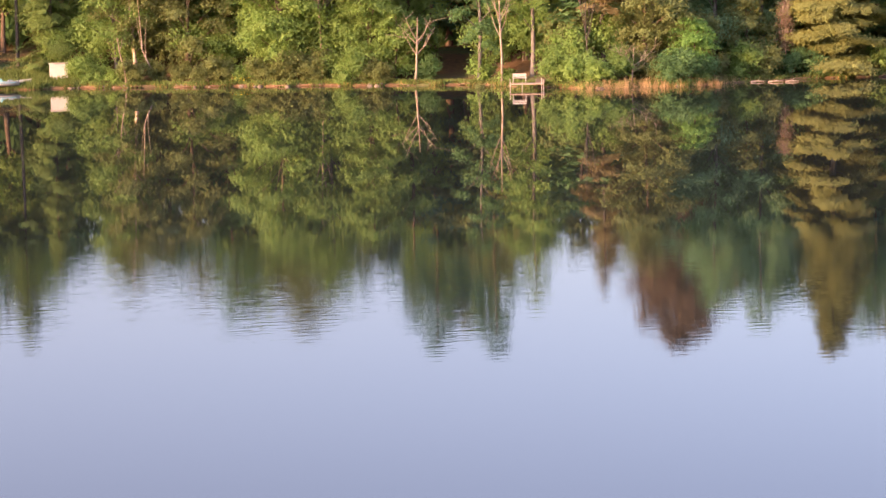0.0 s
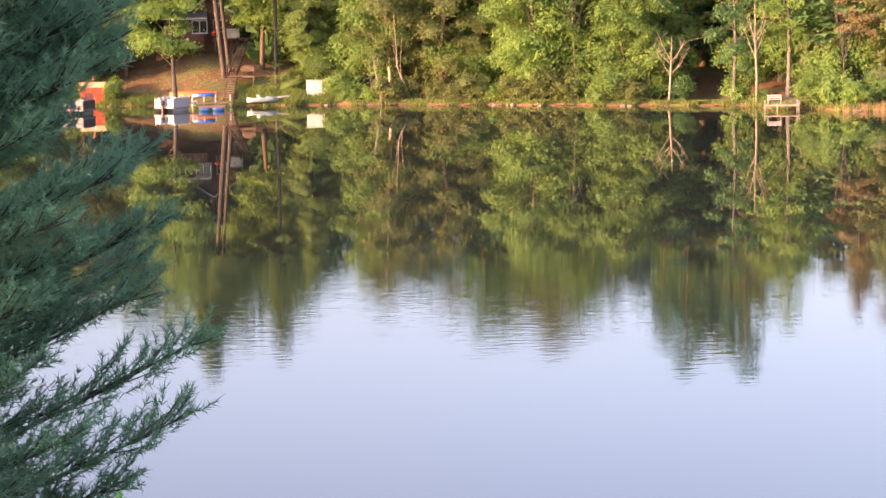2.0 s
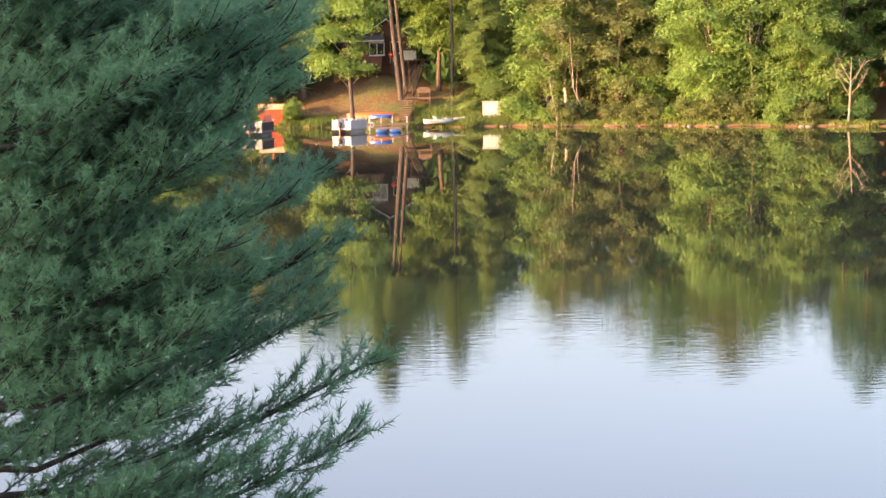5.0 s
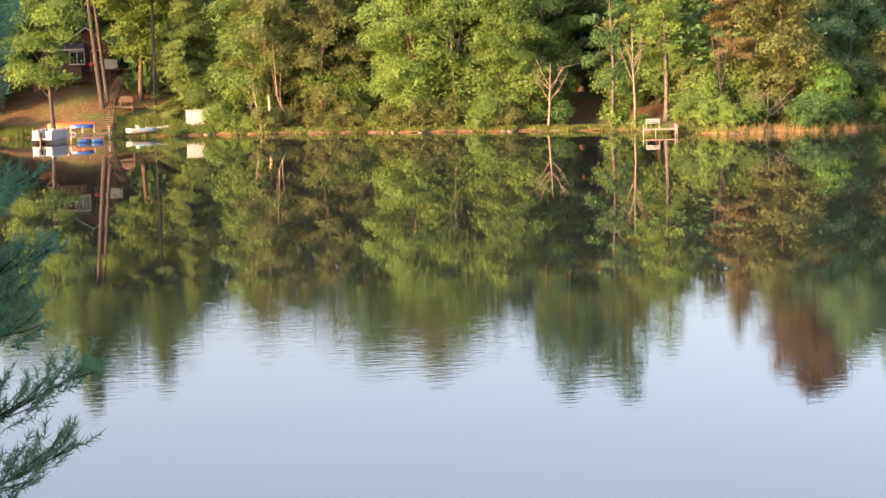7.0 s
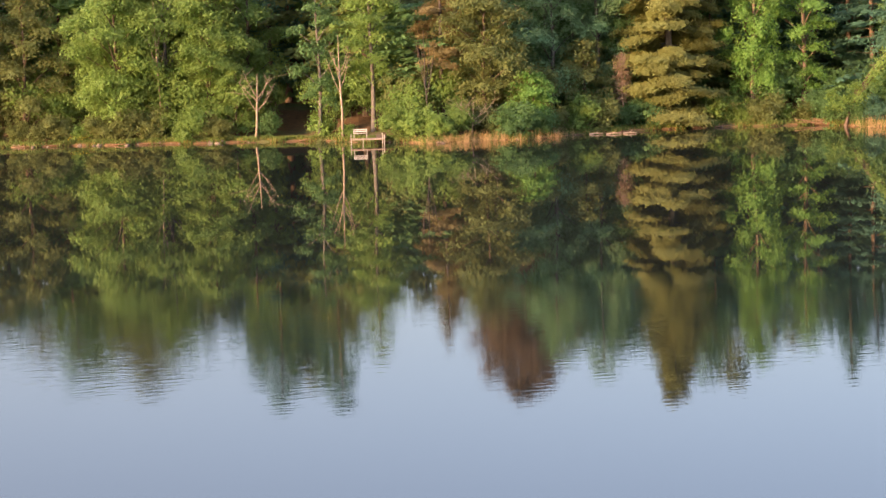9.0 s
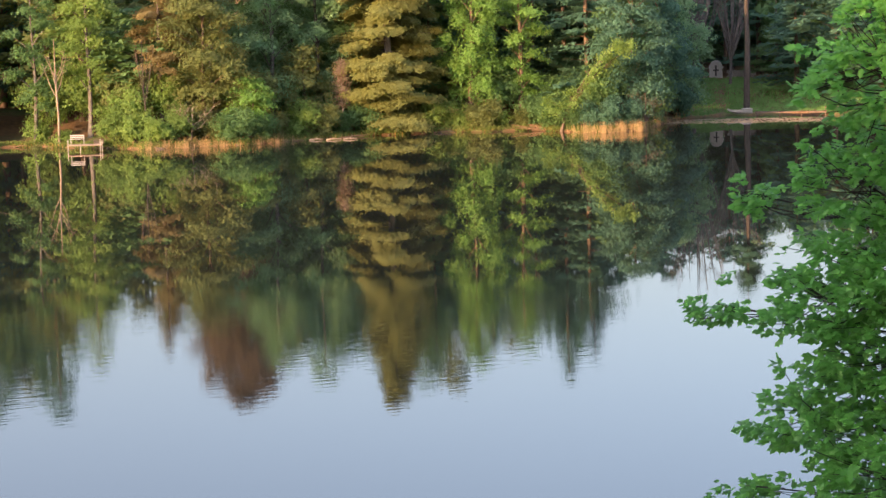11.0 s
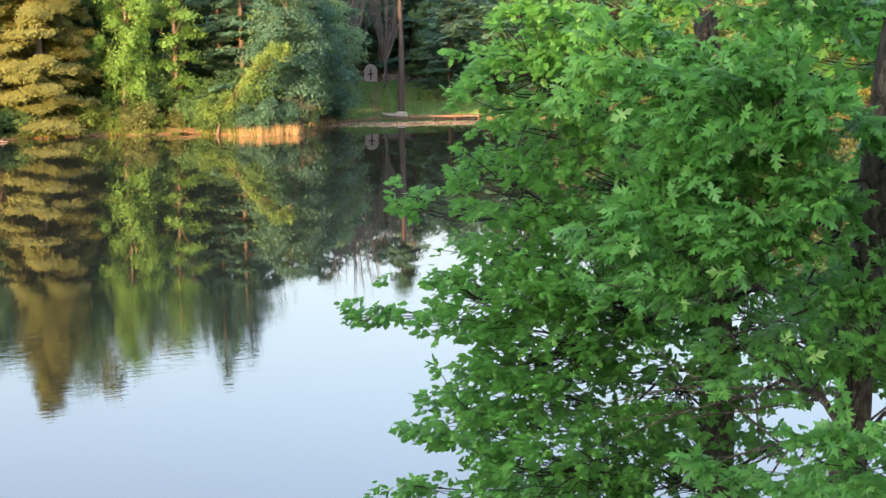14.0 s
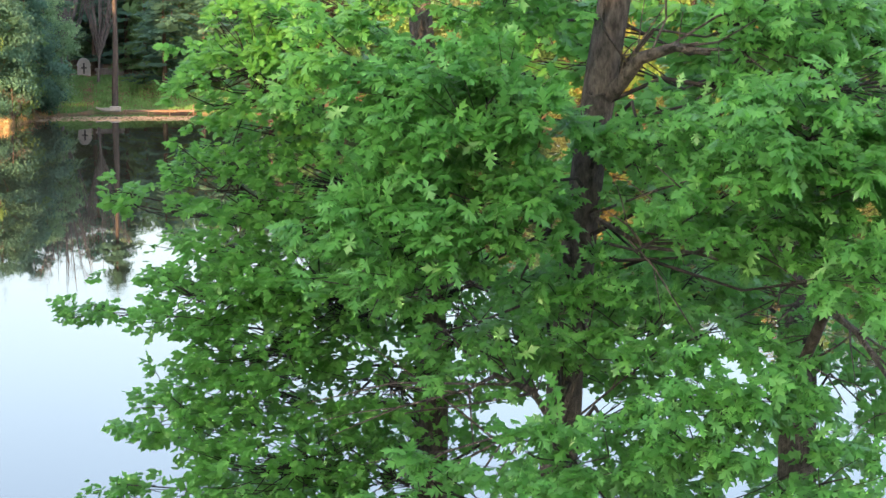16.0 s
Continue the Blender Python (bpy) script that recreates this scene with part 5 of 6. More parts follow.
def cove_things():
    z = ground_z(*polar(29.31, 235))
    s = facing("garden_shed", 29.31, 235, z - 0.1, "small white arched garden shed with a dark cross brace", "shed")
    bm = bmesh.new()
    prism(bm, [(-0.72, 0), (0.72, 0), (0.70, 1.25), (0.48, 1.72), (0.2, 1.92), (-0.2, 1.92), (-0.48, 1.72), (-0.70, 1.25)], 0, 1.6)
    part("body", bm, M_OFFWHITE, s)
    cr = box_part("cross_brace", (0.16, 0.04, 1.15), (0, -0.025, 0.95), M_DARK, s, bevel=0.005, label="dark upright brace")
    box_part("crossbar", (0.60, 0.04, 0.15), (0, -0.066, 1.0), M_DARK, cr, bevel=0.005)
    bm = bmesh.new()
    prism(bm, [(-0.80, 1.22), (-0.70, 1.25), (-0.48, 1.72), (-0.2, 1.92), (0.2, 1.92), (0.48, 1.72), (0.70, 1.25), (0.80, 1.22), (0.55, 1.80), (0.22, 2.02), (-0.22, 2.02), (-0.55, 1.80)], -0.08, 1.68)
    part("roof", bm, M_GREYPANEL, s)
    w = facing("low_wall", 29.95, 236.5, z - 0.1, "low pale stone wall behind the cove lawn", "wall")
    for k in range(8):
        for r in range(3):
            box_part("stone_block", (0.36, 0.35, 0.30), (-1.3 + k * 0.375 + 0.15 * (r % 2), 0, 0.17 + r * 0.31), M_CONCRETE, w, bevel=0.03)
    b = facing("rowboat", 29.93, 203.4, 0.22, "white rowboat drawn up beside the cove dock", "boat", 14)
    bm = hull_bm(2.4, 1.0, 0.40, False, 1.5)
    for v in bm.verts:
        bow = max(0.0, -v.co.x / 1.2)
        v.co.z = v.co.z * (1 - 0.62 * bow ** 1.5) + 0.36 * bow ** 2
    part("hull", bm, M_OFFWHITE, b)
    box_part("thwart", (0.22, 0.84, 0.04), (0.1, 0, 0.34), M_WOOD, b, bevel=0.008)
    box_part("transom_cover", (0.8, 0.7, 0.16), (0.6, 0, 0.46), M_OFFWHITE, b, bevel=0.06)
    d = facing("cove_dock", 31.25, 203.0, 0.0, "long low wooden dock on the cove shore", "dock", -2)
    bd = part("boards", deck_bm(6.6, 1.1, 0.12), M_WOOD, d)
    bd.matrix_basis = pose(0, 0, 0.40)
    box_part("front_board", (1.6, 0.05, 0.20), (0.9, -0.60, 0.32), M_DRIFT, d, bevel=0.006, label="orange-brown front board")
    for px in (-3.1, -1.0, 1.0, 3.2):
        for sy in (-0.5, 0.5):
            tube_part("post", [(px, sy, -0.5), (px, sy, 0.85 if px > 3 else 0.46)], [0.05, 0.05], M_WOOD, d, 8)
    z = ground_z(*polar(32.6, 205))
    st = facing("stump", 32.55, 204.6, z - 0.05, "pale cut tree stump on the cove lawn", "stump")
    tube_part("bole", [(0, 0, 0), (0.02, 0, 0.5), (0.03, 0, 1.15)], [0.36, 0.28, 0.26], M_BARKPALE, st, 10)


def iris_clump():
    rng = np.random.default_rng(5)
    x, y = polar(4.95, shore(4.95) + 0.4)
    c = thing("yellow_iris", x, y, 0.15, "clump of yellow irises at the waterline", "flowers")
    n = 70
    P = np.concatenate([rng.normal(size=(n, 2)) * (0.6, 0.2), np.zeros((n, 1))], 1)
    side = np.tile((0.03, 0, 0), (n, 1))
    tip = np.concatenate([rng.normal(size=(n, 2)) * 0.12, rng.uniform(0.5, 0.9, (n, 1))], 1)
    V = np.stack([P - side, P + side, P + tip * 0.6 + side * 0.7, P + tip], 1).reshape(-1, 3)
    from_arrays("leaves", V, np.arange(4 * n).reshape(n, 4), M_GRASS, c)
    at = np.concatenate([rng.normal(size=(60, 2)) * (0.5, 0.2), rng.uniform(0.3, 0.9, (60, 1))], 1)
    v, f = blades(rng, at, rng.normal(size=(60, 3)) + (0, -0.6, 0.4), np.full(60, 0.055), 0.8)
    from_arrays("petals", v, f, M_YELLOW, c)


cottage()
grill()
steps_flight("lower_steps", -2.06, 191.9, 0.60, -1.93, 198.0, 2.45, 0.85, "weathered wooden steps climbing from the dock", False)
steps_flight("upper_steps", -1.95, 200.6, 2.45, -1.64, 207.4, 5.1, 0.7, "wooden steps with dark handrails up to the cottage", True)
landing()
small_boats()
pontoon_boat(-3.53, 185.6, 1.9, 2.9, -30, M_WHITE, M_GREYPANEL, "small white pontoon boat moored at the dock", 0.62)
# M_DARK puts the shade of the right side into its panel colour
pontoon_boat(-5.99, 184.0, 2.1, 2.6, -25, M_BOATGREY, M_DARK, "grey pontoon boat with painted-in shade on one side, moored by the hut", 0.7, M_BOATGREY)
dock_and_raft()
orange_hut()
storage_box()
bench_dock()
cove_things()
iris_clump()

# ---------------------------------------------------------------- near trees on the camera's bank


def leaf_shape(lobes, depth, sweep):
    """Outline of a pointed-lobed leaf, one unit long along x, from its lobes (place, width): vertices, triangles."""
    edge = []
    for u, w in lobes:
        edge.append((u - 0.06, w * depth))
        edge.append((u + sweep, w))
    edge.append((0.80, 0.09))
    pts = [(0.0, 0.0, 0.0), (0.5, 0.0, 0.02), (1.0, 0.0, -0.10)]
    tris = []
    for sgn in (1, -1):
        row = [(0.0, 0.0, 0.0)] + [(u, sgn * w, 0.05 - 0.35 * w - 0.10 * u * u) for u, w in edge] + [(1.0, 0.0, -0.10)]
        idx = [0] + list(range(len(pts), len(pts) + len(edge))) + [2]
        pts += row[1:-1]
        for a, b in zip(idx[:-1], idx[1:]):
            tris.append((1, a, b) if sgn < 0 else (1, b, a))
    return np.array(pts), np.array(tris)


def leaves_mesh(name, rng, shape, at, way, normal, size, material, parent):
    """Many leaves of one shape: at points, along ways, square to normals."""
    pts, tris = shape
    n = len(at)
    x = unit(way)
    z = unit(normal - x * (normal * x).sum(1, keepdims=True))
    y = np.cross(z, x)
    curl = rng.uniform(0.4, 1.8, n)[:, None, None]
    V = at[:, None, :] + size[:, None, None] * (pts[None, :, 0:1] * x[:, None, :] + pts[None, :, 1:2] * y[:, None, :] + curl * pts[None, :, 2:3] * z[:, None, :])
    F = tris[None] + (np.arange(n) * len(pts))[:, None, None]
    return from_arrays(name, V.reshape(-1, 3), F.reshape(-1, 3), material, parent)


OAK_LEAF = leaf_shape(((0.16, 0.13), (0.34, 0.25), (0.53, 0.31), (0.70, 0.22)), 0.40, 0.09)
MAPLE_LEAF = leaf_shape(((0.24, 0.30), (0.54, 0.28)), 0.60, 0.09)


def spot(az, el, d):
    """A point seen from the eye at that turn, tilt and distance over ground."""
    x, y = polar(az, d)
    return np.array([x, y, EYE[2] + d * math.tan(math.radians(el))])


def near_tree(name, label, stem, radii, boughs, shape, size, material, bark, seed, per=7, dens=1.0, single=290, face=0.55):
    """A tree near by: stem through points, a limb to every bough, twigs with leaves in each bough."""
    rng = np.random.default_rng(seed)
    base = Vector(stem[0])
    root = thing(name, base.x, base.y, base.z, label, "tree", group="near bank trees")
    b0 = np.array(base)
    open_side = -unit(np.array([[base.x, base.y, 0.0]]))[0]
    st = [np.array(p) - b0 for p in stem]
    tb = Tubes()
    rough_trunk("trunk", st, radii, bark, root)
    sz = np.array([p[2] for p in st])
    leaf_data = []
    for k in (0.6, 1.0, 1.5):
        me = bpy.data.meshes.new("leaf")
        me.from_pydata([tuple(p) for p in shape[0] * (1, 1, k)], [], [tuple(int(q) for q in t) for t in shape[1]])
        me.materials.append(material)
        leaf_data.append(me)
    for c, rx, ry, rz, f in boughs:
        c = c - b0
        tb = Tubes()
        zs = c[2] - rng.uniform(0.2, 0.7)
        p0 = np.array([np.interp(zs, sz, [p[i] for p in st]) for i in range(2)] + [zs])
        mid = p0 * 0.45 + c * 0.55 + np.array([0, 0, -0.12]) + rng.normal(size=3) * 0.09
        tb.add([tuple(p0), tuple(p0 * 0.75 + c * 0.25 + rng.normal(size=3) * 0.10 + np.array([0, 0, 0.10])), tuple(mid), tuple(c)], [0.019, 0.013, 0.009, 0.005], 6)
        n = int(f * dens * 92 * rx * rz / 0.16)
        u = unit(rng.normal(size=(n, 3))) * rng.uniform(0.25, 1.0, (n, 1)) ** 0.6
        tip = c + u * np.array([rx, ry, rz])
        step = 0.19
        layer = np.round((tip[:, 2] - c[2]) / step) * step
        far = np.linalg.norm(tip[:, :2] - c[:2], axis=1)
        tip[:, 2] = c[2] + 0.55 * layer + 0.45 * (tip[:, 2] - c[2]) + rng.normal(size=n) * 0.035 - 0.10 * far + 0.05 * np.sin(tip[:, 0] * 5 + layer * 20)
        out = unit((tip - mid) * np.array([1, 1, 0.35]) + rng.normal(size=(n, 3)) * 0.15)
        for i in range(0, n, 4):
            q = rng.uniform(0.0, 1.0)
            a = mid * (1 - q) + c * q
            m = (a + tip[i]) / 2 + rng.normal(size=3) * 0.05 + np.array([0, 0, -0.04])
            tb.add([tuple(a), tuple(m), tuple(tip[i])], [0.0055, 0.004, 0.0025], 4)
        k = np.repeat(np.arange(n), per)
        ring = np.tile(np.arange(per) * 6.283 / per, n) + np.repeat(rng.uniform(0, 6.283, n), per) + rng.normal(size=n * per) * 0.25
        spread = np.stack([np.cos(ring), np.sin(ring), np.zeros(n * per)], 1) + rng.normal(size=(n * per, 3)) * np.array([0.3, 0.3, 0.5])
        way = out[k] * 0.9 + spread * 0.7 + np.array([0, 0, -0.22])
        at = tip[k] - out[k] * rng.uniform(0, 0.5, (n * per, 1)) * size + rng.normal(size=(n * per, 3)) * 0.02
        nrm = np.array([0, 0, 0.9]) + open_side * face + np.repeat(rng.normal(size=(n, 3)) * 0.25, per, 0) + rng.normal(size=(n * per, 3)) * 0.36
        limb = tb.make("limb", M_TWIG, root)
        sizes = size * rng.uniform(0.6, 1.15, n * per)
        m = min(single, len(at))
        for i in range(m):
            x = Vector(way[i]).normalized()
            z = Vector(nrm[i])
            z = (z - x * z.dot(x)).normalized()
            lf = new("leaf", leaf_data[i % 3])
            lf.parent = limb
            lf.matrix_basis = Matrix.Translation(at[i]) @ Matrix((x, z.cross(x), z)).transposed().to_4x4() @ Matrix.Scale(float(sizes[i]), 4)
        single -= m
        if m < len(at):
            tagged(leaves_mesh("leaf_spray", rng, shape, at[m:], way[m:], nrm[m:], sizes[m:], material, limb), kind="stuff")
    return root


def bough(az, el, d, w, h, f=1.0, deep=0.55):
    """A bough of foliage: centre by turn, tilt and distance, half-sizes in degrees of turn and tilt."""
    m = d * math.pi / 180
    if el < -6.0:
        f = f * (1.1 if az < 37.5 else 0.52 if d < 14.5 else 0.62)
    return spot(az, el, d), w * m, deep, h * m, f


def near_oaks():
    x, y = polar(41.6, 15.0)
    stem = [(x, y, ground_z(x, y) - 0.2), tuple(spot(41.75, -13.5, 15.0)), tuple(spot(42.05, -9.2, 15.0)), tuple(spot(42.5, -5.4, 15.0)), tuple(spot(42.9, -2.4, 15.0)), tuple(spot(43.3, 0.6, 15.0)), tuple(spot(43.8, 5.0, 15.0)), tuple(spot(44.2, 14, 15.0)), tuple(spot(44.0, 26, 15.0))]
    near_tree("oak_tree", "near oak with a dark furrowed trunk and lobed leaves", stem, [0.17, 0.130, 0.120, 0.115, 0.112, 0.11, 0.105, 0.08, 0.03], [
        bough(48.8, -3.0, 13.2, 3.4, 1.9, 1.2), bough(46.4, -4.6, 13.4, 2.4, 1.1), bough(46.4, -2.4, 13.8, 1.8, 1.0),
        bough(39.9, -2.3, 13.6, 2.7, 1.8, 1.2), bough(38.4, -2.2, 13.9, 3.0, 2.0, 1.2), bough(39.5, -4.8, 13.6, 2.7, 1.6, 1.2),
        bough(37.2, -5.6, 13.9, 3.0, 1.8, 1.1), bough(42.2, -11.6, 12.8, 3.2, 1.6, 1.1), bough(46.6, -10.0, 13.0, 3.2, 2.0),
        bough(49.6, -12.0, 12.9, 2.8, 1.4), bough(50.8, -6.6, 13.0, 2.4, 1.7), bough(44.4, -8.0, 14.2, 2.8, 1.0, 0.9),
        bough(48.2, 0.6, 14.6, 2.8, 1.4, 0.8), bough(40.4, 1.0, 14.2, 2.2, 1.5), bough(39.0, -12.6, 13.5, 2.4, 1.2, 0.9),
        bough(52.6, -1.2, 13.5, 2.5, 3.0), bough(40.0, -8.6, 14.4, 2.6, 1.0, 0.6),
        bough(46, 18, 15, 3.4, 3.0, 0.3, 1.8), bough(41, 17, 15, 3.4, 3.0, 0.3, 1.8), bough(44, 25, 15, 3.0, 2.0, 0.3, 1.8),
        bough(42.5, 5.6, 14.6, 4.0, 2.4, 0.22, 1.3), bough(47.0, 6.4, 14.8, 4.0, 2.4, 0.22, 1.3), bough(38.4, 5.6, 15.0, 3.4, 2.2, 0.18, 1.2),
        bough(43.0, -6.9, 15.9, 3.0, 1.2, 0.8), bough(45.6, -6.6, 15.6, 2.4, 1.2, 0.9), bough(47.6, -7.4, 15.4, 2.0, 1.0, 0.8), bough(44.8, -12.0, 15.4, 2.4, 1.2, 0.8),
        bough(44.6, -3.3, 14.3, 1.2, 0.8, 0.9), bough(44.3, -5.0, 14.6, 1.2, 0.8, 0.8),
        bough(42.8, -2.75, 14.2, 1.0, 0.5, 1.2, 0.3), bough(41.5, -4.6, 14.3, 0.7, 0.8, 1.1, 0.3), bough(42.3, -6.9, 14.3, 1.1, 0.7, 2.0, 0.35), bough(42.0, -8.7, 14.4, 1.0, 0.6, 1.8, 0.3),
        bough(36.0, -1.0, 14.2, 2.2, 1.6, 1.0), bough(47.0, -0.6, 14.2, 1.6, 1.0, 0.8),
        bough(49.8, -5.2, 13.6, 1.6, 1.3, 1.1), bough(47.4, -5.6, 13.7, 1.6, 1.1, 1.1), bough(42.0, -8.0, 14.3, 1.5, 0.7, 0.7), bough(41.0, -7.0, 14.4, 1.6, 0.7, 0.8), bough(45.2, -10.4, 13.0, 2.0, 1.1, 1.2),
    ], OAK_LEAF, 0.175, M_OAKLEAF, M_OAKBARK, 71, 8, 0.66, 290, 0.4)
    rng = np.random.default_rng(74)
    oak = bpy.data.objects["oak_tree.001"] if "oak_tree.001" in bpy.data.objects else bpy.data.objects["oak_tree"]
    for pts, rr in (([(43.0, -2.2, 15.0), (43.5, -1.7, 14.8), (44.0, -1.05, 14.7), (44.9, -0.75, 14.5), (45.8, -0.9, 14.3)], [0.06, 0.052, 0.045, 0.035, 0.02]),
                    ([(42.5, -5.1, 15.0), (43.4, -5.6, 14.6), (44.2, -6.05, 14.3), (45.6, -6.2, 13.9), (46.8, -5.6, 13.6)], [0.020, 0.017, 0.015, 0.012, 0.006]),
                    ([(48.2, -9.5, 15.5), (49.0, -7.6, 14.9), (48.4, -6.9, 14.6), (47.7, -6.7, 14.4), (46.9, -6.2, 14.3)], [0.045, 0.04, 0.032, 0.024, 0.01]),
                    ([(49.0, -7.6, 14.9), (49.8, -8.2, 14.5), (50.8, -9.6, 14.2)], [0.03, 0.024, 0.012]),
                    ([(42.2, -7.6, 15.0), (41.0, -7.4, 15.0), (39.4, -7.0, 15.0), (37.6, -7.4, 15.0)], [0.016, 0.013, 0.010, 0.005]),
                    ([(41.9, -11.0, 15.0), (41.2, -9.9, 15.1), (40.2, -9.5, 15.2), (39.2, -10.0, 15.2)], [0.03, 0.024, 0.018, 0.008]),
                    ([(41.9, -11.6, 15.0), (42.0, -10.6, 14.9), (41.0, -10.9, 14.8), (40.0, -11.4, 14.8)], [0.026, 0.02, 0.014, 0.006])):
        tb = Tubes()
        line = [spot(*p) - np.array(oak.location) for p in pts]
        tb.add([tuple(p) for p in line], rr, 8)
        for i in range(1, len(line)):
            for k in range(3):
                way = unit((line[i] - line[i - 1])[None])[0] + rng.normal(size=3) * 0.55
                a = line[i - 1] + (line[i] - line[i - 1]) * rng.uniform(0.2, 1.0)
                L = rng.uniform(0.35, 0.85)
                m = a + way * L * 0.5 + rng.normal(size=3) * 0.04
                e = a + way * L + np.array([0, 0, rng.uniform(-0.15, 0.1)])
                tb.add([tuple(a), tuple(m), tuple(e)], [0.011, 0.008, 0.004], 5)
                e2 = m + way * L * 0.35 + rng.normal(size=3) * 0.14
                tb.add([tuple(m), tuple((m + e2) / 2 + np.array([0, 0, 0.02])), tuple(e2)], [0.006, 0.005, 0.003], 4)
        tb.make("limb", M_OAKBARK, oak)
    x, y = polar(38.4, 17.5)
    stem = [(x, y, ground_z(x, y) - 0.2), tuple(spot(38.35, -12.8, 17.5)), tuple(spot(38.5, -9.0, 17.5)), tuple(spot(38.4, -4.0, 17.4)), tuple(spot(38.0, 2.0, 17.2)), tuple(spot(37.6, 14, 17.0))]
    near_tree("maple_tree", "near maple with small bright green leaves over the water", stem, [0.17, 0.14, 0.13, 0.11, 0.08, 0.03], [
        bough(33.6, -1.2, 16.0, 2.6, 1.9, 1.1), bough(35.6, 0.4, 16.2, 3.2, 1.5), bough(32.8, -4.1, 16.2, 1.9, 1.3),
        bough(31.9, -7.3, 16.0, 2.0, 1.2), bough(34.0, -8.4, 16.0, 3.0, 1.6, 1.1), bough(31.4, -10.4, 16.2, 1.6, 1.3, 0.9),
        bough(34.2, -11.6, 15.8, 3.4, 1.5, 1.0), bough(37.2, -9.6, 16.4, 3.0, 1.4, 0.8), bough(36.0, -4.4, 16.4, 3.2, 1.9, 1.1),
        bough(30.35, -4.6, 16.4, 0.7, 0.5, 1.2, 0.25), bough(30.0, -12.25, 16.2, 1.3, 0.22, 1.5, 0.2), bough(29.3, -7.5, 16.2, 0.9, 0.5, 1.1, 0.25), bough(33.0, -6.0, 16.4, 2.2, 1.2),
        bough(38, 13, 16.8, 4.0, 3.0, 0.15, 1.6), bough(35.8, -13.2, 16.0, 3.4, 1.0, 0.9),
        bough(35.0, -6.6, 16.2, 2.6, 1.0, 0.9), bough(33.2, -10.2, 16.6, 2.0, 0.9, 0.8), bough(36.2, -11.4, 16.6, 2.4, 0.9, 0.8), bough(34.4, -2.6, 16.6, 2.0, 1.2, 0.9),
        bough(36.0, -7.6, 16.2, 2.4, 1.2, 1.0), bough(34.2, -6.9, 16.0, 2.0, 0.9, 1.0), bough(33.0, -9.4, 16.2, 1.8, 1.0, 0.9), bough(39.6, -7.6, 17.6, 2.6, 1.5, 1.5), bough(42.6, -7.6, 17.8, 2.4, 1.3, 1.4),
        bough(37.0, -6.8, 17.4, 2.4, 1.4, 1.5), bough(41.2, -8.4, 16.6, 2.0, 1.0, 1.2), bough(43.6, -8.8, 16.8, 1.8, 0.9, 1.2), bough(42.4, -7.0, 16.4, 2.0, 0.9, 1.2), bough(39.4, -9.4, 16.6, 1.8, 0.8, 1.2), bough(41.2, -9.2, 17.9, 2.2, 0.8, 1.2), bough(38.4, -11.4, 17.6, 2.6, 1.2, 1.3), bough(45.4, -6.4, 18.0, 2.6, 1.2, 1.3), bough(48.4, -6.4, 18.2, 2.4, 1.2, 1.3),
        bough(44.6, -9.8, 18.0, 1.8, 0.9, 1.0), bough(34.6, -12.6, 17.0, 2.8, 1.0, 1.3),
    ], MAPLE_LEAF, 0.085, M_YOUNG, M_OAKBARK, 72, 8, 1.12, 290, 0.45)
    x, y = polar(48.4, 17.0)
    stem = [(x, y, ground_z(x, y) - 0.2), tuple(spot(48.3, -13, 17.0)), tuple(spot(48.2, -8.0, 17.0)), tuple(spot(48.4, -3, 17.0)), tuple(spot(48.3, 4, 17.0)), tuple(spot(48.6, 20, 17.0))]
    near_tree("oak_tree", "shaded oak standing behind the nearer oak's leaves", stem, [0.19, 0.15, 0.135, 0.12, 0.10, 0.03], [
        bough(49.5, -0.2, 17.2, 3.0, 1.8, 1.5), bough(42.2, 0.5, 16.4, 1.4, 0.8, 1.4), bough(42.4, -0.7, 16.0, 0.5, 0.7, 2.2, 0.3), bough(44.0, -2.1, 16.4, 0.9, 0.6, 1.2), bough(46.4, -0.5, 17.4, 2.2, 0.9, 1.0), bough(46.0, -3.2, 17.4, 2.6, 1.3, 1.2), bough(49.0, -2.6, 17.6, 2.4, 1.2, 1.3), bough(44.9, 0.3, 17.4, 1.6, 0.7, 1.3), bough(47.8, 0.4, 17.8, 2.4, 0.9, 1.3), bough(46.0, -1.6, 18.0, 1.8, 0.9, 1.2), bough(40.8, -0.4, 17.6, 2.2, 1.2, 1.0), bough(43.3, -3.8, 17.2, 1.5, 1.2, 1.2), bough(43.7, -6.2, 17.2, 1.6, 1.0, 1.2), bough(50.8, -9.4, 17.0, 2.6, 1.6, 0.8), bough(48.9, -8.5, 16.4, 1.8, 0.8, 1.0), bough(46.0, -7.4, 17.4, 2.4, 1.4, 0.9), bough(43.8, -8.6, 17.6, 2.0, 1.4, 0.7), bough(48.6, -11.6, 17.2, 2.2, 1.2, 0.7), bough(44.0, -12.5, 17.0, 3.0, 1.2, 0.8), bough(48.5, 16.0, 17.0, 4.0, 3.0, 0.15, 1.6),
    ], MAPLE_LEAF, 0.125, M_OAKLEAF, M_OAKBARK, 73, 8, 0.85, 290, 0.4)


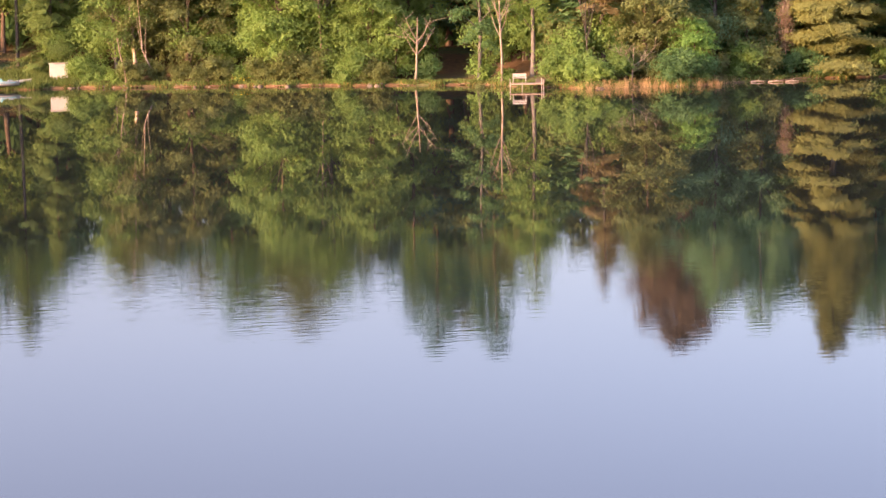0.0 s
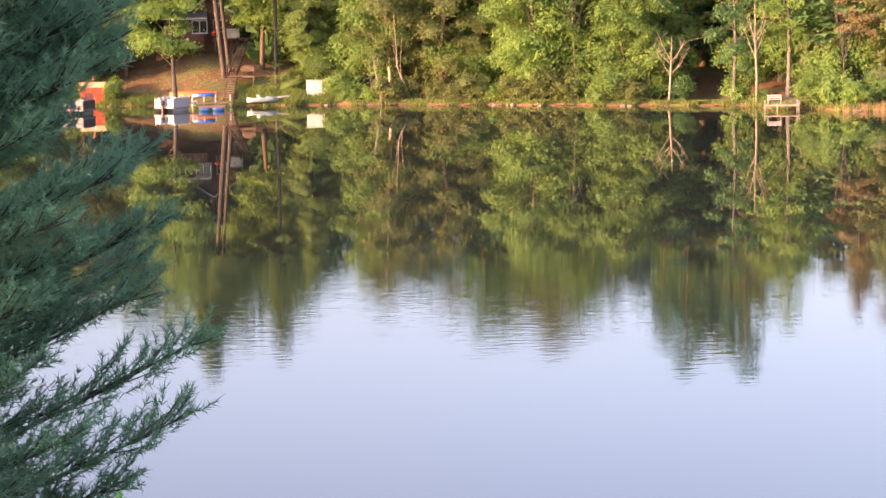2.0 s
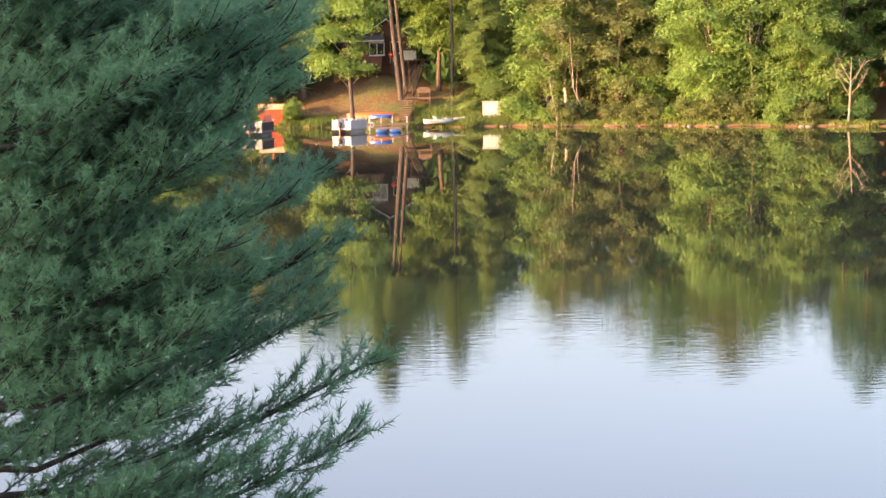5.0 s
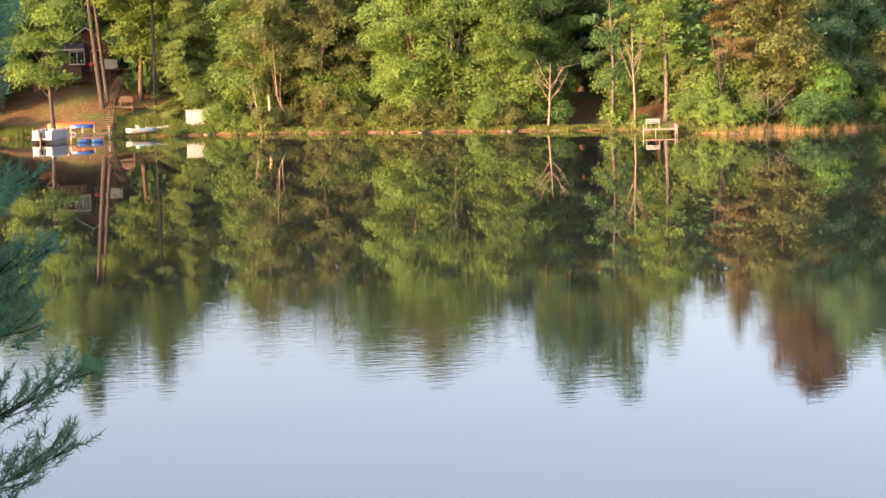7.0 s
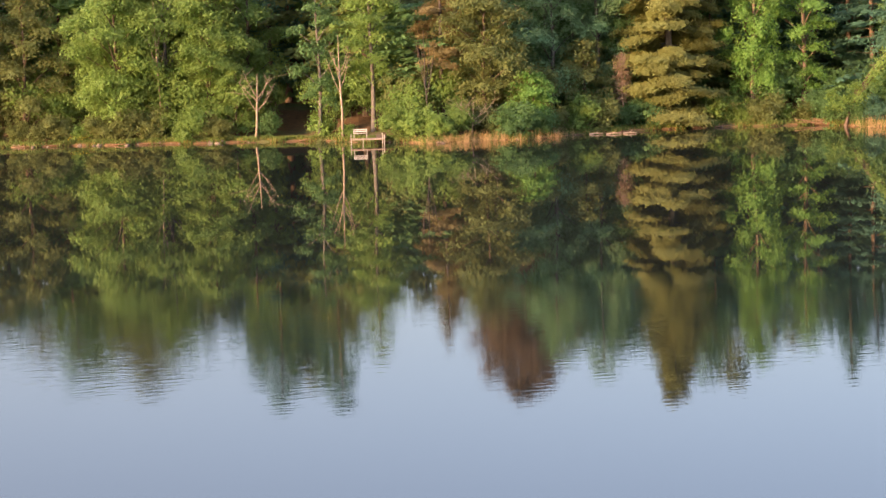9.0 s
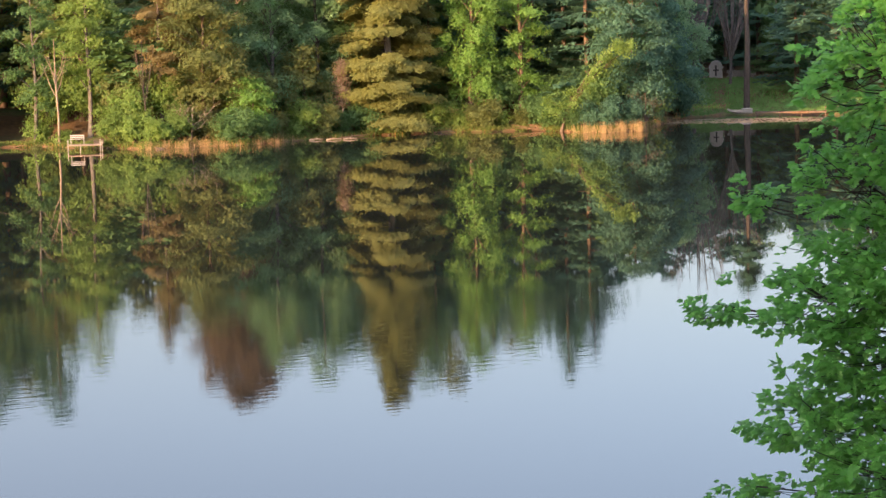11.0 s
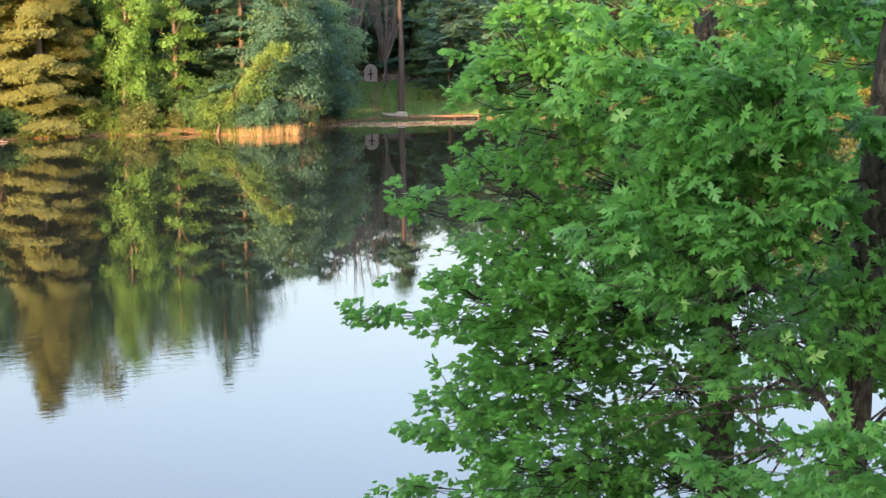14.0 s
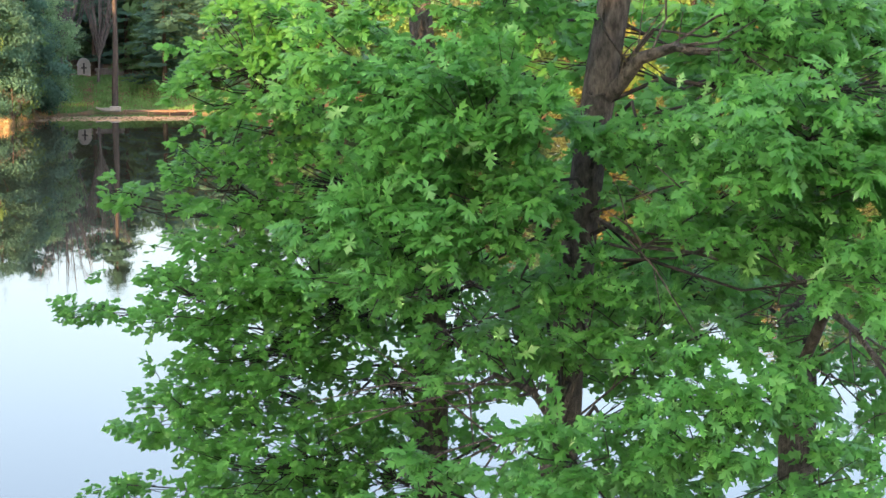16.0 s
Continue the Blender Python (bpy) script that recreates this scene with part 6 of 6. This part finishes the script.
def pine_needles(rng, at, way, per, length, width):
    """Tufts of long needles: thin triangles fanned round each shoot."""
    n = len(at) * per
    p = np.repeat(at, per, 0)
    w = np.repeat(unit(way), per, 0)
    d = unit(w * 0.75 + rng.normal(size=(n, 3)) * 0.5)
    p = p + w * rng.uniform(-0.10, 0.06, (n, 1))
    side = unit(np.cross(d, rng.normal(size=(n, 3)))) * width
    L = length * rng.uniform(0.7, 1.15, (n, 1))
    V = np.stack([p - side, p + side, p + d * L], 1).reshape(-1, 3)
    return V, np.arange(3 * n).reshape(n, 3)


def near_pine():
    rng = np.random.default_rng(81)
    x, y = polar(-15.2, 15.0)
    zb = ground_z(x, y) - 0.2
    root = thing("white_pine", x, y, zb, "near white pine with long blue-green needles in shade", "tree", group="near bank trees")
    b0 = np.array([x, y, zb])
    tb = Tubes()
    tb.add([(0, 0, 0), (0.05, 0, 4), (0.0, 0.05, 9), (0.05, 0, 15), (0, 0, 19)], [0.26, 0.22, 0.17, 0.08, 0.02], 14)
    limbs = [(-4.7, 0.3, 15.6), (-5.2, -1.0, 14.7), (-6.2, -2.0, 14.2), (-7.3, -3.3, 14.0), (-4.5, -3.8, 15.9), (-4.05, -5.7, 15.2), (-5.2, -4.5, 14.4),
             (-4.4, -7.5, 15.0), (-4.6, -6.6, 16.0), (-2.98, -8.85, 14.8), (-3.55, -10.9, 14.5), (-5.2, -12.5, 14.6),
             (-6.5, -11.3, 14.0), (-7.3, -7.7, 13.8), (-8.0, -9.8, 13.8), (-6.8, -5.7, 13.9), (-8.8, -1.2, 13.8), (-6.8, 0.2, 14.2), (-9.5, -12.0, 13.7), 
             (-4.75, 0.9, 15.0), (-5.0, 0.1, 14.6), (-5.8, -0.2, 15.8), (-6.4, 0.9, 15.0), (-7.9, 1.2, 15.2), (-9.4, 1.0, 14.6), (-6.6, -3.2, 15.4),
             (-5.6, -1.6, 14.6), (-6.4, -1.2, 15.0), (-7.0, -2.4, 14.5), (-7.2, -2.8, 15.2), (-7.8, -2.2, 14.4), (-5.4, -0.4, 15.2), (-8.4, -12.8, 13.8), (-7.2, -13.4, 14.2)]
    for k in range(18):
        limbs.append((rng.uniform(-10.5, -6.0), rng.uniform(-8.2, 2.5), rng.uniform(13.8, 16.5)))
    for k in range(5):
        limbs.append((rng.uniform(-13, -6), rng.uniform(3, 22), rng.uniform(13, 17)))
    for k in range(6):
        limbs.append((rng.uniform(-25, -18), rng.uniform(-10, 20), rng.uniform(13, 17)))
    tb.make("trunk", M_BARK, root)
    for az, el, d in limbs:
        A, W = [], []
        tb = Tubes()
        tip = spot(az, el, d) - b0
        L0 = math.hypot(tip[0], tip[1])
        zs = tip[2] - 0.20 * L0 - rng.uniform(0.0, 0.3)
        p0 = np.array([0, 0, zs])
        p1 = p0 * 0.55 + tip * 0.45 + np.array([0, 0, -0.10 * L0])
        p2 = p0 * 0.2 + tip * 0.8 + np.array([0, 0, -0.04 * L0])
        tb.add([tuple(p0), tuple(p1), tuple(p2), tuple(tip)], [0.035, 0.022, 0.012, 0.005], 7)
        ts = np.linspace(0.14, 1.0, 22)
        prev = None
        for i, t in enumerate(ts):
            q = (1 - t) ** 3 * p0 + 3 * (1 - t) ** 2 * t * p1 + 3 * (1 - t) * t * t * p2 + t ** 3 * tip
            fw = unit(((tip - p1) if t > 0.6 else (p2 - p0))[None])[0]
            if i == len(ts) - 1:
                subs = [(fw, 0.05)]
            else:
                sgn = 1 if i % 2 else -1
                sd = np.cross(fw, (0, 0, 1.0)) * sgn
                subs = [(unit((fw * 0.75 + q2 * 0.75 + np.array([0, 0, rng.uniform(0.0, 0.22)]) + rng.normal(size=3) * 0.12)[None])[0], (0.28 + 0.75 * (1 - t)) * rng.uniform(0.7, 1.15)) for q2 in ((sd, -sd) if i % 3 else (sd,))]
            for dr, L in subs:
                e = q + dr * L + np.array([0, 0, 0.10 * L])
                tb.add([tuple(q), tuple((q + e) / 2 + np.array([0, 0, -0.03 * L])), tuple(e)], [0.007, 0.005, 0.003], 4)
                m = max(3, int(L / 0.075))
                for j in range(m):
                    f = (j + 1) / m
                    b = q + (e - q) * f
                    off = rng.normal(size=3) * np.array([0.07, 0.07, 0.05]) * (0.3 if f > 0.95 else 1.0)
                    A.append(b + off)
                    W.append(dr * 0.8 + off * 4 + np.array([0, 0, 0.35]))
        limb = tb.make("limb", M_TWIG, root)
        v, f = pine_needles(rng, np.array(A), np.array(W), 29 if az > -12.5 and el < 3 else 8, 0.086, 0.0040)
        tagged(from_arrays("needle_spray", v, f, M_NEEDLE, limb), kind="stuff")


near_oaks()
near_pine()
x, y = polar(-5.7, 13.2)
near_tree("young_maple", "maple sapling with small green leaves on the near bank", [(x, y, ground_z(x, y) - 0.1), tuple(spot(-5.6, -15.5, 13.1)), tuple(spot(-5.5, -12.9, 13.0))], [0.03, 0.02, 0.008], [
    bough(-5.5, -13.2, 13.0, 0.8, 0.45, 1.0, 0.25), bough(-6.3, -13.9, 13.0, 0.7, 0.4, 1.0, 0.25), bough(-4.8, -14.0, 13.0, 0.5, 0.3, 1.0, 0.2), bough(-3.75, -13.35, 13.0, 0.14, 0.2, 2.5, 0.08)], MAPLE_LEAF, 0.085, M_YOUNG, M_TWIG, 75, 6, 1.0, 60, 0.5)


def shade_wood():
    """Unseen trees added behind the camera, to keep the evening sun off the near trees."""
    cx, cy = 90 * math.sin(sa), 90 * math.cos(sa)
    g = ground_z(cx, cy)
    a = broadleaf("bank_tree", 0, 0, g + 21.0, g + 0.4, 5.0, M_GREEN, M_BARK, "unseen broadleaf tree added behind the near bank as a sun block", 0.3, 0, 15, 0.18, 1.2, per=10, group="near wood trees", place=(cx, cy))
    for i in range(-10, 32):
        if i:
            back = 95 + 6 * (i % 2)
            if i > 10:
                i, back = i - 20.5, back + 16
            x, y = back * math.sin(sa) - i * 5.6 * math.cos(sa), back * math.cos(sa) + i * 5.6 * math.sin(sa)
            copy_at(a, 0, 0, i * 77, (1.65, 1.02 - 0.05 * (int(i) % 3)), (x, y))


shade_wood()
